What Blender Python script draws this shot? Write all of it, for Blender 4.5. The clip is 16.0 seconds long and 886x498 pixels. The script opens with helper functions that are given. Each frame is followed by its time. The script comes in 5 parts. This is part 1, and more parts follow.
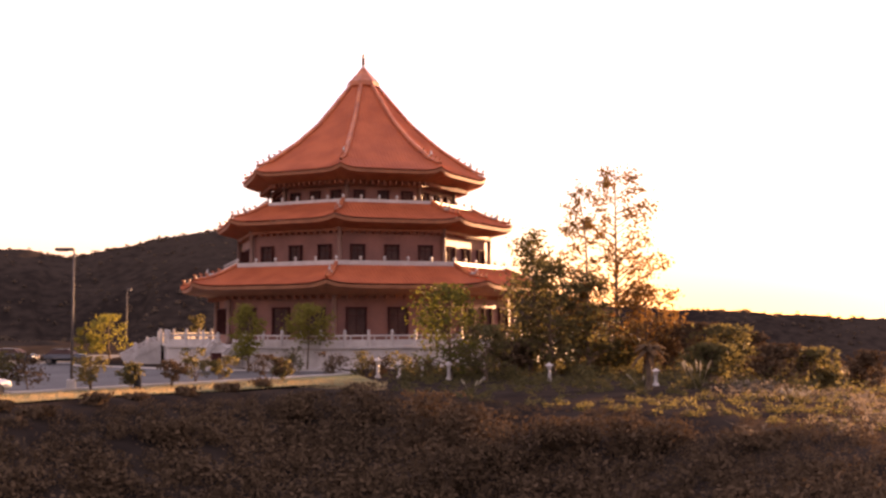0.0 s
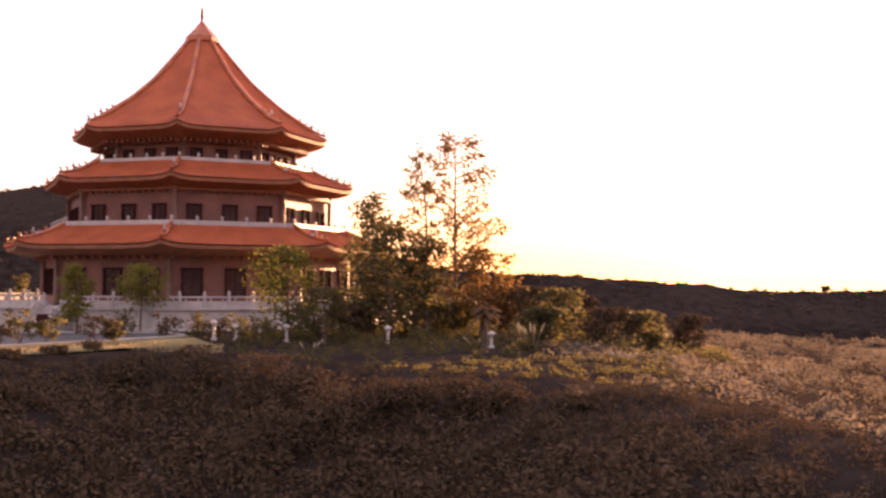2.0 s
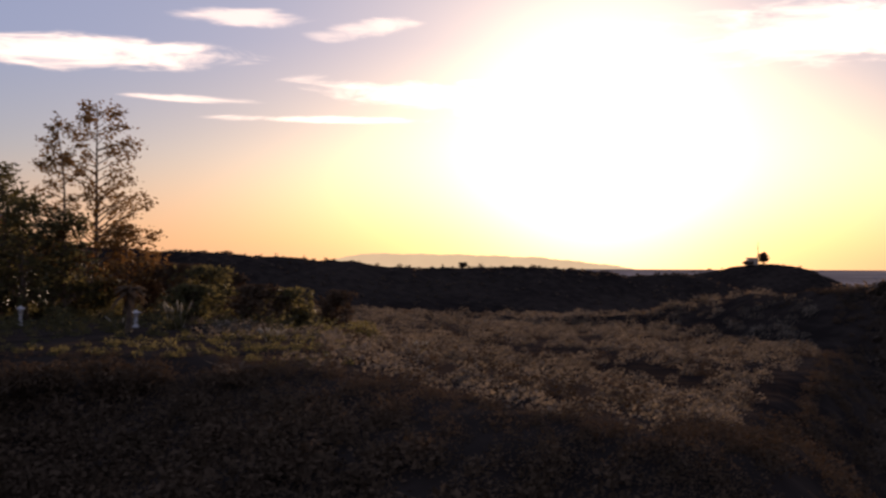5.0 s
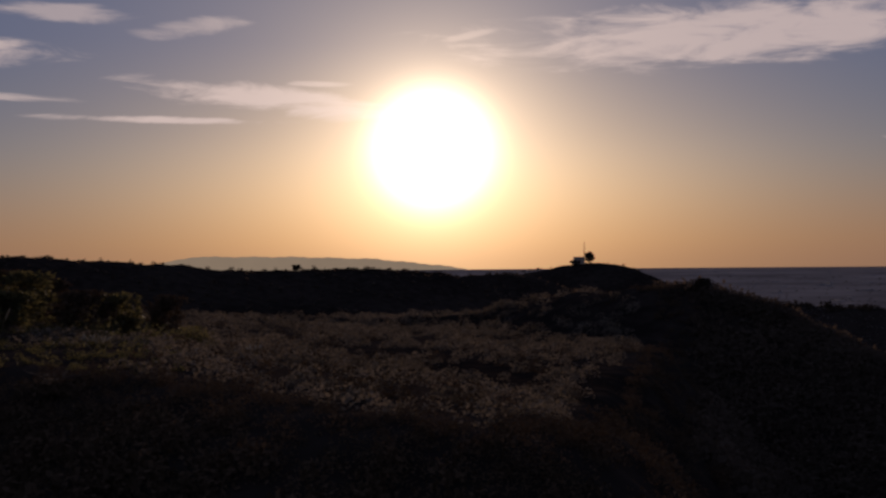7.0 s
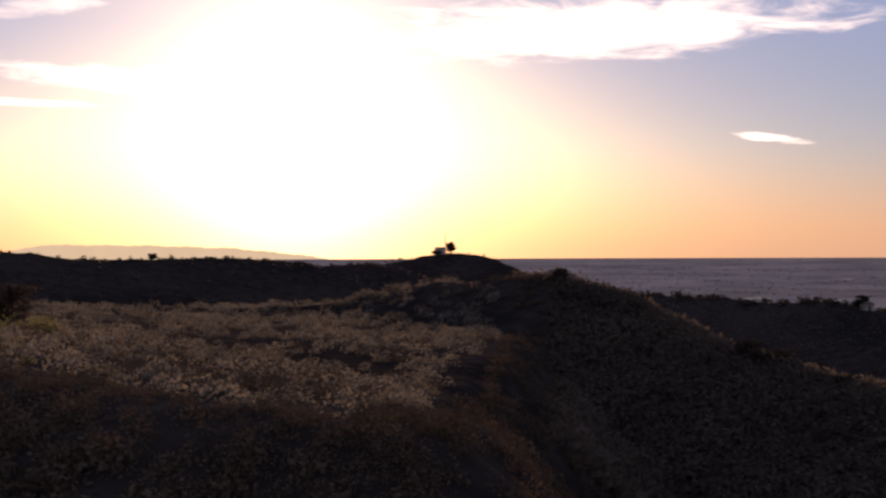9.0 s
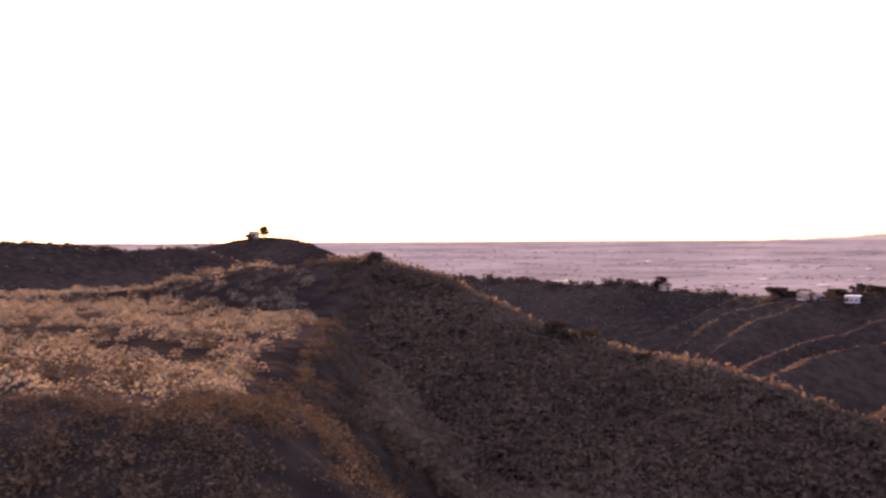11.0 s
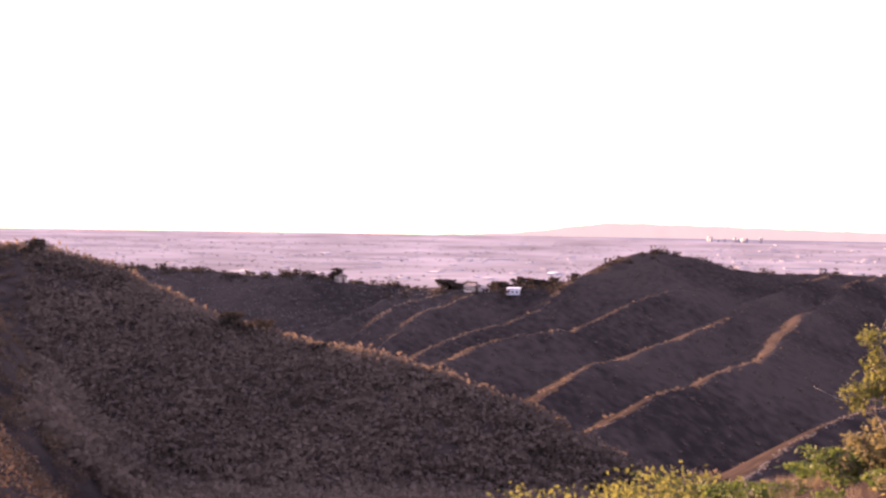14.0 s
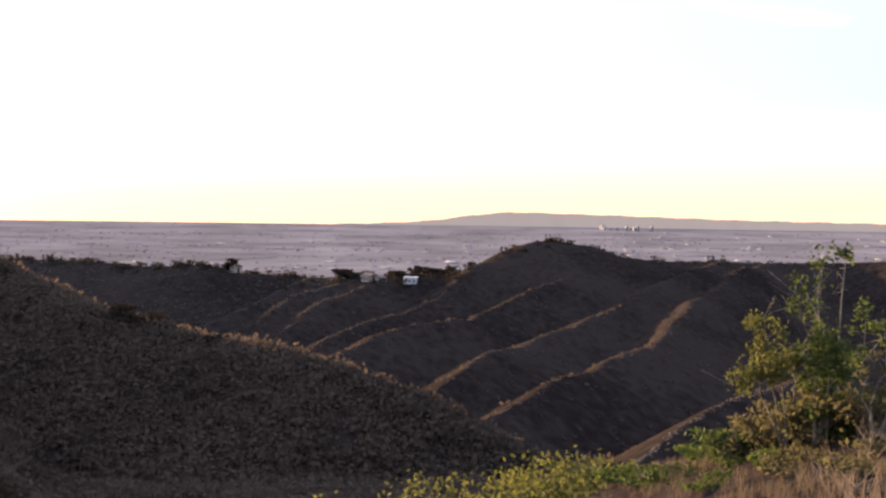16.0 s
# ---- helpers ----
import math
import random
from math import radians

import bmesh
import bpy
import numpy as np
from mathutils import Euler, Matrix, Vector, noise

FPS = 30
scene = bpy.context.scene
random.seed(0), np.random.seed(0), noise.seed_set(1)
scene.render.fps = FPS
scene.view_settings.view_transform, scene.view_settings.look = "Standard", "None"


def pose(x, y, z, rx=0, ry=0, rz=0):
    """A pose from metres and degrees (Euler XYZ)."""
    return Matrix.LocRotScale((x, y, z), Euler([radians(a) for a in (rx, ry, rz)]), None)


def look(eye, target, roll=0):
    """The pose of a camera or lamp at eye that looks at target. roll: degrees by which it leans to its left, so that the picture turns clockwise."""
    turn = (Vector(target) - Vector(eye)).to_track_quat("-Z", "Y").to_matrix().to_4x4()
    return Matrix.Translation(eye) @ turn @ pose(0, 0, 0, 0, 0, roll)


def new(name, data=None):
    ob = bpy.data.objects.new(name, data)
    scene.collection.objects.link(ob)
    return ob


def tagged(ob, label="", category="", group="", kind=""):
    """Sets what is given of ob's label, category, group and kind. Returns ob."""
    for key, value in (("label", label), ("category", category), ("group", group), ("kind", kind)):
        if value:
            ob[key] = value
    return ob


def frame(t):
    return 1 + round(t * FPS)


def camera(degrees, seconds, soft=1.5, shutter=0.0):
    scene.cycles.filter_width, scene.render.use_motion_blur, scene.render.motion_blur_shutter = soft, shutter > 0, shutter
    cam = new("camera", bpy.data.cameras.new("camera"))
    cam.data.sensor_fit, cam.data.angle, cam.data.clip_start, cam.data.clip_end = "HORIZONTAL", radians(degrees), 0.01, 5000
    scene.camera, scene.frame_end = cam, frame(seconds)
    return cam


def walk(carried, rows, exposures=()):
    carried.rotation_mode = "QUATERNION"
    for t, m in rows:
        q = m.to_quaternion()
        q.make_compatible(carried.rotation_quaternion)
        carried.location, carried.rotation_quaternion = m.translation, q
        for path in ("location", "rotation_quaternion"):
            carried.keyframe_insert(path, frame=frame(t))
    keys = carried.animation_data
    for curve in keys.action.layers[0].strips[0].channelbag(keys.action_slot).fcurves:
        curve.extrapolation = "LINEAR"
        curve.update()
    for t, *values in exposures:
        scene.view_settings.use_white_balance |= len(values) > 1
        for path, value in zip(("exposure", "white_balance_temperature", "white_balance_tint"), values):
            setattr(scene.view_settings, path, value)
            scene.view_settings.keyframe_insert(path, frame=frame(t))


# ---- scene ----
EYE = 4.0
cam = camera(44.7, 16.0, soft=2.5, shutter=0.5)
PATH = [
    (0.0, pose(0, 0, EYE, 93.84, 0.16, 0.00)),
    (0.5, pose(0, 0, EYE, 93.58, 0.27, -1.71)),
    (1.0, pose(0, 0, EYE, 93.14, 0.08, -4.01)),
    (1.5, pose(0, 0, EYE, 92.52, -0.21, -6.38)),
    (2.0, pose(0, 0, EYE, 91.87, -0.32, -8.52)),
    (2.5, pose(0, 0, EYE, 91.19, -0.29, -10.93)),
    (3.0, pose(0, 0, EYE, 90.72, -0.32, -14.23)),
    (3.5, pose(0, 0, EYE, 90.50, -0.29, -17.78)),
    (4.0, pose(0, 0, EYE, 90.49, -0.18, -21.18)),
    (4.5, pose(0, 0, EYE, 90.55, -0.11, -24.40)),
    (5.0, pose(0, 0, EYE, 90.73, -0.18, -26.99)),
    (7.5, pose(0, 0, EYE, 90.65, 0.38, -37.74)),
    (8.0, pose(0, 0, EYE, 90.50, 0.07, -39.54)),
    (8.5, pose(0, 0, EYE, 90.38, 0.08, -41.24)),
    (11.0, pose(0, 0, EYE, 89.30, 0.29, -52.97)),
    (11.5, pose(0, 0, EYE, 89.16, -0.04, -55.83)),
    (12.0, pose(0, 0, EYE, 89.16, -0.43, -58.84)),
    (12.5, pose(0, 0, EYE, 89.60, -0.60, -61.72)),
    (13.0, pose(0, 0, EYE, 89.82, -0.67, -64.74)),
    (13.5, pose(0, 0, EYE, 89.47, -0.80, -67.57)),
    (14.0, pose(0, 0, EYE, 88.92, -0.98, -69.98)),
    (14.5, pose(0, 0, EYE, 88.50, -1.36, -71.85)),
    (15.0, pose(0, 0, EYE, 88.32, -1.33, -73.22)),
    (15.5, pose(0, 0, EYE, 88.27, -1.22, -74.36)),
    (16.0, pose(0, 0, EYE, 88.44, -0.83, -75.46)),
]
EXPOSURES = [(0.0, 2.35, 14500, 44), (1.5, 2.35, 14000, 46), (2.5, 2.2, 13500, 44), (3.0, 1.7, 13000, 42), (3.5, 1.35, 12000, 32), (4.2, 1.05, 10000, 22),
             (5.0, 0.3, 7700, 22), (7.5, -1.4, 6700, 22), (8.5, -0.4, 7000, 22), (11.0, 2.5, 9000, 42), (12.5, 3.0, 8600, 44), (14.5, 3.1, 8300, 44),
             (15.0, 3.05, 8000, 40), (15.5, 2.75, 7800, 28), (16.0, 2.1, 7900, 14)]
walk(cam, PATH, EXPOSURES)

# ---- light: a low sun over the ridge, hazy sky with streaks of cloud ----
SUN_AZ, SUN_EL = -35.3, 6.1


def heading(az, el=0.0):
    """Unit vector; az in degrees to the left of +y, el above the level."""
    a, e = radians(az), radians(el)
    return Vector((-math.sin(a) * math.cos(e), math.cos(a) * math.cos(e), math.sin(e)))


def spot(az, d, el=None, z=None):
    """A place seen from the viewpoint at heading az, d metres off, at elevation el or height z."""
    h = heading(az)
    return (h.x * d, h.y * d, EYE + d * math.tan(radians(el)) if z is None else z)


world = bpy.data.worlds.new("sky")
scene.world = world
world.use_nodes = True
wn, wl = world.node_tree.nodes, world.node_tree.links
wn.clear()


def wnode(kind, **values):
    n = wn.new(kind)
    for k, v in values.items():
        n.inputs[k].default_value = v
    return n


def wmath(op, a, b=None):
    n = wn.new("ShaderNodeMath")
    n.operation = op
    for i, v in enumerate((a, b)):
        if v is None:
            continue
        if isinstance(v, (int, float)):
            n.inputs[i].default_value = v
        else:
            wl.new(v, n.inputs[i])
    return n.outputs[0]


sky = wn.new("ShaderNodeTexSky")
sky.sky_type, sky.sun_disc = "NISHITA", False
sky.sun_elevation, sky.sun_rotation = radians(SUN_EL), radians(-SUN_AZ)
sky.altitude, sky.air_density, sky.dust_density, sky.ozone_density = 200, 1.0, 1.5, 2.0
coord = wn.new("ShaderNodeTexCoord")
sep = wn.new("ShaderNodeSeparateXYZ")
wl.new(coord.outputs["Generated"], sep.inputs[0])
azimuth = wmath("MULTIPLY", wmath("ARCTAN2", wmath("MULTIPLY", sep.outputs["X"], -1.0), sep.outputs["Y"]), 180 / math.pi)
elev = wmath("MULTIPLY", wmath("ARCSINE", sep.outputs["Z"]), 180 / math.pi)
flat = wn.new("ShaderNodeCombineXYZ")
wl.new(wmath("MULTIPLY", azimuth, 0.16), flat.inputs[0])
wl.new(wmath("MULTIPLY", elev, 0.8), flat.inputs[1])
cl = wnode("ShaderNodeTexNoise", Scale=1.3, Detail=8.0, Roughness=0.62, Distortion=0.6)
wl.new(flat.outputs[0], cl.inputs["Vector"])
billow = wmath("MULTIPLY", wmath("SUBTRACT", cl.outputs["Fac"], 0.5), 4.2)
# streaks of cloud: heading, elevation, half length, half depth, rise along the heading, density
cover = 0.0
for c_az, c_el, c_long, c_deep, c_rise, c_dense in (
        (-8.5, 10.5, 7.5, 0.8, 0.0, 0.8), (-13.9, 8.4, 3.2, 0.2, 0.01, 0.6), (-20.8, 7.5, 6.0, 0.19, 0.0, 0.9), (-26.5, 8.7, 7.0, 0.7, 0.1, 0.9),
        (-16.5, 12.6, 4.0, 0.45, 0.0, 0.5), (-22.6, 12.2, 2.6, 0.5, -0.1, 0.5), (-29.4, 9.5, 1.6, 0.16, 0.0, 0.7), (-37.4, 12.0, 1.6, 0.22, -0.18, 0.5),
        (-51.0, 11.7, 14.0, 1.6, -0.02, 0.75), (-60.0, 5.8, 2.1, 0.22, 0.16, 1.0), (-92.5, 10.5, 4.0, 0.35, 0.15, 0.3), (12.0, 14.5, 9.0, 1.4, 0.0, 0.6)):
    along = wmath("SUBTRACT", azimuth, c_az)
    across = wmath("DIVIDE", wmath("SUBTRACT", wmath("SUBTRACT", elev, c_el), wmath("MULTIPLY", along, c_rise)), c_deep)
    along = wmath("DIVIDE", along, c_long)
    inside = wmath("SUBTRACT", 1.0, wmath("ADD", wmath("MULTIPLY", along, along), wmath("MULTIPLY", across, across)))
    edge = wn.new("ShaderNodeMapRange")
    edge.interpolation_type = "SMOOTHSTEP"
    edge.inputs["From Min"].default_value, edge.inputs["From Max"].default_value, edge.inputs["To Max"].default_value = -0.35, 1.1, c_dense
    wl.new(wmath("ADD", inside, billow), edge.inputs["Value"])
    # the billows reach no further than twice the streak's own size
    keep = wn.new("ShaderNodeMapRange")
    keep.inputs["From Min"].default_value, keep.inputs["From Max"].default_value = -2.2, -0.3
    wl.new(inside, keep.inputs["Value"])
    cover = wmath("MAXIMUM", cover, wmath("MULTIPLY", edge.outputs[0], keep.outputs[0]))
# the bright aureole of the low sun
sunward = wn.new("ShaderNodeVectorMath")
sunward.operation = "DOT_PRODUCT"
sunward.inputs[1].default_value = heading(SUN_AZ, SUN_EL)
wl.new(coord.outputs["Generated"], sunward.inputs[0])
near = wmath("MAXIMUM", sunward.outputs["Value"], 0.0)
core = wmath("MULTIPLY", wmath("POWER", near, 1500.0), 22.0)
halo = wmath("ADD", wmath("MULTIPLY", wmath("POWER", near, 260.0), 2.2), wmath("MULTIPLY", wmath("POWER", near, 55.0), 0.5))
glow = wn.new("ShaderNodeMixRGB")
glow.blend_type = "ADD"
glow.inputs[0].default_value = 1.0
aure = wn.new("ShaderNodeMixRGB")
aure.blend_type = "MULTIPLY"
aure.inputs[0].default_value = 1.0
aure.inputs[1].default_value = (1.0, 0.8, 0.5, 1)
wl.new(wmath("MULTIPLY", wmath("ADD", core, halo), 10.0), aure.inputs[2])
cloudmix = wn.new("ShaderNodeMixRGB")
cloudmix.inputs[2].default_value = (18.0, 15.4, 14.0, 1)
wl.new(cover, cloudmix.inputs[0])
veil = wn.new("ShaderNodeMixRGB")          # thin high haze that pales the sky
haze = wn.new("ShaderNodeMapRange")
haze.inputs["From Min"].default_value, haze.inputs["From Max"].default_value = 0.02, 0.2
haze.inputs["To Min"].default_value, haze.inputs["To Max"].default_value = 0.25, 0.72
wl.new(sep.outputs["Z"], haze.inputs["Value"])
wl.new(haze.outputs[0], veil.inputs[0])
veil.inputs[2].default_value = (2.8, 3.9, 7.0, 1)
dusk = wn.new("ShaderNodeMixRGB")          # warm haze low over the horizon
low_haze = wn.new("ShaderNodeMapRange")
low_haze.interpolation_type = "SMOOTHSTEP"
low_haze.inputs["From Min"].default_value, low_haze.inputs["From Max"].default_value = 0.11, 0.0
low_haze.inputs["To Max"].default_value = 0.7
wl.new(sep.outputs["Z"], low_haze.inputs["Value"])
wl.new(low_haze.outputs[0], dusk.inputs[0])
dusk.inputs[2].default_value = (9.6, 4.9, 1.6, 1)
wl.new(sky.outputs[0], dusk.inputs[1])
wl.new(dusk.outputs[0], veil.inputs[1])
wl.new(veil.outputs[0], cloudmix.inputs[1])
wl.new(cloudmix.outputs[0], glow.inputs[1])
wl.new(aure.outputs[0], glow.inputs[2])
back = wnode("ShaderNodeBackground", Strength=0.08)
wl.new(glow.outputs[0], back.inputs["Color"])
wout = wn.new("ShaderNodeOutputWorld")
wl.new(back.outputs[0], wout.inputs[0])

sun = new("sun", bpy.data.lights.new("sun", "SUN"))
sun.data.energy, sun.data.angle, sun.data.color = 5.0, radians(0.6), (1.0, 0.8, 0.6)
sun.matrix_world = look(heading(SUN_AZ, SUN_EL) * 100, (0, 0, 0))


# ---- materials ----
def material(name, base, other=None, rough=0.8, scale=1.0, fine=None, bump=0.3, metal=0.0, sheer=0.0, mottle=0.5, island=0.0, spec=0.3, grain=0.6):
    """A procedural surface: two tones mixed by noise at two scales, with relief. sheer: light let through (leaves)."""
    m = bpy.data.materials.new(name)
    m.use_nodes = True
    n, l = m.node_tree.nodes, m.node_tree.links
    bsdf = n["Principled BSDF"]
    bsdf.inputs["Roughness"].default_value = rough
    bsdf.inputs["Metallic"].default_value = metal
    bsdf.inputs["Specular IOR Level"].default_value = spec
    other = other or tuple(v * 0.6 for v in base)
    tc = n.new("ShaderNodeTexCoord")
    big, small = n.new("ShaderNodeTexNoise"), n.new("ShaderNodeTexNoise")
    big.inputs["Scale"].default_value, small.inputs["Scale"].default_value = scale, fine or scale * 9
    for t in (big, small):
        t.inputs["Detail"].default_value = 5
        l.new(tc.outputs["Object"], t.inputs["Vector"])
    mixed = n.new("ShaderNodeMath")
    mixed.operation = "MULTIPLY_ADD"
    l.new(small.outputs["Fac"], mixed.inputs[0])
    mixed.inputs[1].default_value = grain
    half = n.new("ShaderNodeMath")
    half.operation = "MULTIPLY_ADD"
    l.new(big.outputs["Fac"], half.inputs[0])
    half.inputs[1].default_value, half.inputs[2].default_value = 1.6, -0.3 - grain * 0.5
    l.new(half.outputs[0], mixed.inputs[2])
    fac = mixed.outputs[0]
    if island:
        geo = n.new("ShaderNodeNewGeometry")
        isl = n.new("ShaderNodeMath")
        isl.operation = "MULTIPLY_ADD"
        l.new(geo.outputs["Random Per Island"], isl.inputs[0])
        isl.inputs[1].default_value = island
        l.new(fac, isl.inputs[2])
        fac = isl.outputs[0]
    rampn = n.new("ShaderNodeValToRGB")
    e = rampn.color_ramp.elements
    e[0].position, e[1].position = 0.5 - mottle * 0.5, 0.5 + mottle * 0.5 + island
    e[0].color, e[1].color = (*other, 1), (*base, 1)
    l.new(fac, rampn.inputs[0])
    l.new(rampn.outputs[0], bsdf.inputs["Base Color"])
    if bump:
        b = n.new("ShaderNodeBump")
        b.inputs["Strength"].default_value = bump
        b.inputs["Distance"].default_value = 0.3 / max(scale, 0.05) * 0.1
        l.new(small.outputs["Fac"], b.inputs["Height"])
        l.new(b.outputs[0], bsdf.inputs["Normal"])
    if sheer:
        tr = n.new("ShaderNodeBsdfTranslucent")
        l.new(rampn.outputs[0], tr.inputs["Color"])
        ms = n.new("ShaderNodeMixShader")
        ms.inputs[0].default_value = sheer
        l.new(bsdf.outputs[0], ms.inputs[1])
        l.new(tr.outputs[0], ms.inputs[2])
        l.new(ms.outputs[0], n["Material Output"].inputs["Surface"])
    return m


M_ROOF = material("glazed_orange_tile", (0.46, 0.108, 0.046), (0.35, 0.076, 0.033), rough=0.62, scale=0.5, fine=6, bump=0.2, spec=0.15)
M_RIDGE = material("ridge_tile", (0.52, 0.15, 0.06), (0.32, 0.08, 0.04), rough=0.4, scale=0.8, fine=8, bump=0.2)
M_PILLAR = material("rose_pillar", (0.2, 0.105, 0.08), (0.15, 0.075, 0.058), rough=0.6, scale=0.8, fine=6, bump=0.1)
M_FASCIA = material("painted_bracket", (0.3, 0.1, 0.055), (0.2, 0.066, 0.038), rough=0.6, scale=1.5, fine=10)
M_SOFFIT = material("soffit_paint", (0.34, 0.13, 0.07), (0.25, 0.095, 0.052), rough=0.7, scale=1.0)
M_WALL = material("rose_stone_wall", (0.24, 0.097, 0.075), (0.175, 0.071, 0.056), rough=0.6, scale=0.4, fine=5, bump=0.1, spec=0.25)
M_WHITE = material("white_marble", (0.43, 0.385, 0.35), (0.32, 0.285, 0.26), rough=0.5, scale=0.8, fine=7, bump=0.1)
M_FRAME = material("dark_red_frame", (0.07, 0.024, 0.02), (0.05, 0.016, 0.015), rough=0.8, scale=2, spec=0.04)
M_GLASS = material("window_glass", (0.09, 0.048, 0.041), (0.055, 0.03, 0.027), rough=0.45, scale=0.7, bump=0.0, spec=0.03)
M_GOLD = material("dark_brass_finial", (0.16, 0.1, 0.07), (0.1, 0.06, 0.045), rough=0.5, metal=0.4, scale=3)
M_ASPHALT = material("asphalt", (0.075, 0.072, 0.07), (0.045, 0.043, 0.042), rough=0.85, scale=0.15, fine=12, bump=0.2)
M_CONCRETE = material("pale_concrete", (0.42, 0.39, 0.35), (0.32, 0.29, 0.26), rough=0.85, scale=0.5, fine=9, bump=0.2)
M_PAINT = material("white_road_paint", (0.7, 0.7, 0.68), (0.5, 0.5, 0.48), rough=0.7, scale=2)
M_LAWN = material("dry_lawn", (0.15, 0.13, 0.045), (0.085, 0.085, 0.032), rough=0.9, scale=0.3, fine=20, bump=0.6)
M_STEEL = material("weathered_steel", (0.1, 0.08, 0.07), (0.06, 0.05, 0.045), rough=0.7, metal=0.1, scale=4)
M_LENS = material("lamp_lens", (0.75, 0.75, 0.72), (0.6, 0.6, 0.58), rough=0.2, scale=3, bump=0)
M_CARDARK = material("black_car_paint", (0.015, 0.015, 0.018), (0.01, 0.01, 0.012), rough=0.2, scale=1, bump=0, spec=0.6)
M_CARPALE = material("silver_car_paint", (0.55, 0.56, 0.58), (0.48, 0.49, 0.5), rough=0.25, metal=0.3, scale=1, bump=0, spec=0.6)
M_RUBBER = material("black_rubber", (0.02, 0.02, 0.02), (0.012, 0.012, 0.012), rough=0.9, scale=6)
M_RED = material("red_lens", (0.4, 0.02, 0.02), (0.3, 0.015, 0.015), rough=0.2, scale=4, bump=0)
M_BARK = material("brown_bark", (0.14, 0.09, 0.06), (0.07, 0.045, 0.03), rough=0.95, scale=2, fine=18, bump=0.8)
M_PALEBARK = material("pale_bark", (0.3, 0.245, 0.18), (0.14, 0.105, 0.075), rough=0.9, scale=1.5, fine=12, bump=0.6)
M_LEAF = material("green_leaf", (0.072, 0.092, 0.02), (0.026, 0.036, 0.012), spec=0.08, rough=0.75, scale=0.8, bump=0, sheer=0.4, island=0.6)
M_OLIVE = material("olive_leaf", (0.11, 0.09, 0.038), (0.05, 0.044, 0.02), spec=0.1, rough=0.75, scale=0.8, bump=0, sheer=0.5, island=0.6)
M_AUTUMN = material("autumn_leaf", (0.22, 0.11, 0.036), (0.1, 0.052, 0.02), rough=0.7, spec=0.05, scale=0.6, bump=0, sheer=0.25, island=0.6)
M_YELLOW = material("yellow_green_leaf", (0.125, 0.118, 0.03), (0.06, 0.062, 0.018), spec=0.05, rough=0.75, scale=0.8, bump=0, sheer=0.4, island=0.3)
M_LIME = material("young_leaf", (0.2, 0.17, 0.04), (0.09, 0.085, 0.022), spec=0.08, rough=0.7, scale=0.8, bump=0, sheer=0.5, island=0.6)
M_HILLBRUSH = material("hill_scrub_leaf", (0.125, 0.087, 0.062), (0.072, 0.052, 0.038), spec=0.0, rough=0.9, scale=0.05, fine=0.5, bump=0, sheer=0.35, island=0.15)
M_BRUSH = material("chaparral_leaf", (0.12, 0.074, 0.045), (0.06, 0.04, 0.026), spec=0.0, rough=0.9, scale=0.1, fine=1.0, bump=0, sheer=0.1, island=0.25)
M_SAGE = material("dry_sage", (0.205, 0.155, 0.112), (0.07, 0.055, 0.04), spec=0.0, rough=0.9, scale=0.1, fine=1.0, bump=0, sheer=0.25, island=0.5)
M_STRAW = material("straw_grass", (0.42, 0.3, 0.16), (0.24, 0.16, 0.09), rough=0.9, scale=0.3, fine=3, bump=0, sheer=0.3, island=0.5)
M_DRYGRASS = material("trampled_dry_grass", (0.19, 0.135, 0.085), (0.09, 0.068, 0.045), rough=0.95, spec=0.0, scale=0.3, fine=3, bump=0, sheer=0.25, island=0.5)
M_PLUME = material("pale_plume", (0.42, 0.37, 0.27), (0.28, 0.235, 0.165), rough=0.9, scale=2, bump=0, sheer=0.4)
M_TREEFAR = material("distant_foliage", (0.055, 0.04, 0.027), (0.032, 0.025, 0.018), spec=0.0, rough=0.9, scale=0.05, fine=0.4, bump=0, sheer=0.15, island=0.5)
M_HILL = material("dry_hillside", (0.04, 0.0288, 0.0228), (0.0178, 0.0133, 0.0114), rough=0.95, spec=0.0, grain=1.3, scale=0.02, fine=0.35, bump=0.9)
# pale tone carries the sunlit rim of the spurs and the far hill's haze
M_RIMHAZE = material("pale_rim_haze_grass", (0.17, 0.145, 0.125), (0.08, 0.068, 0.058), rough=0.95, spec=0.0, scale=0.1, fine=1.0, bump=0, sheer=0.3, island=0.4)
# town ground paled in its base colour to stand for haze on the plain
M_CITY = material("hazed_valley_town", (0.27, 0.23, 0.215), (0.13, 0.11, 0.103), spec=0.0, rough=0.9, scale=0.003, fine=0.011, bump=0.0, grain=0.9, mottle=0.8)
M_STUCCO = material("white_stucco", (0.55, 0.53, 0.5), (0.42, 0.4, 0.37), rough=0.8, scale=0.5)
M_TAN = material("tan_stucco", (0.45, 0.36, 0.28), (0.35, 0.27, 0.2), rough=0.8, scale=0.5)
M_SHINGLE = material("brown_shingle", (0.2, 0.13, 0.1), (0.12, 0.08, 0.06), rough=0.85, scale=1)


# ---- mesh helpers ----
def link(name, mesh, mat, parent=None, label=""):
    mesh.materials.clear()
    mesh.materials.append(mat)
    ob = new(name, mesh)
    if parent is not None:
        ob.parent = parent
    if label:
        ob["label"] = label
    return ob


def part(name, bm, mat, parent=None, label="", smooth=False):
    """Links a bmesh as one mesh object under a thing or a part."""
    mesh = bpy.data.meshes.new(name)
    bm.to_mesh(mesh)
    bm.free()
    if smooth:
        mesh.polygons.foreach_set("use_smooth", [True] * len(mesh.polygons))
    return link(name, mesh, mat, parent, label)


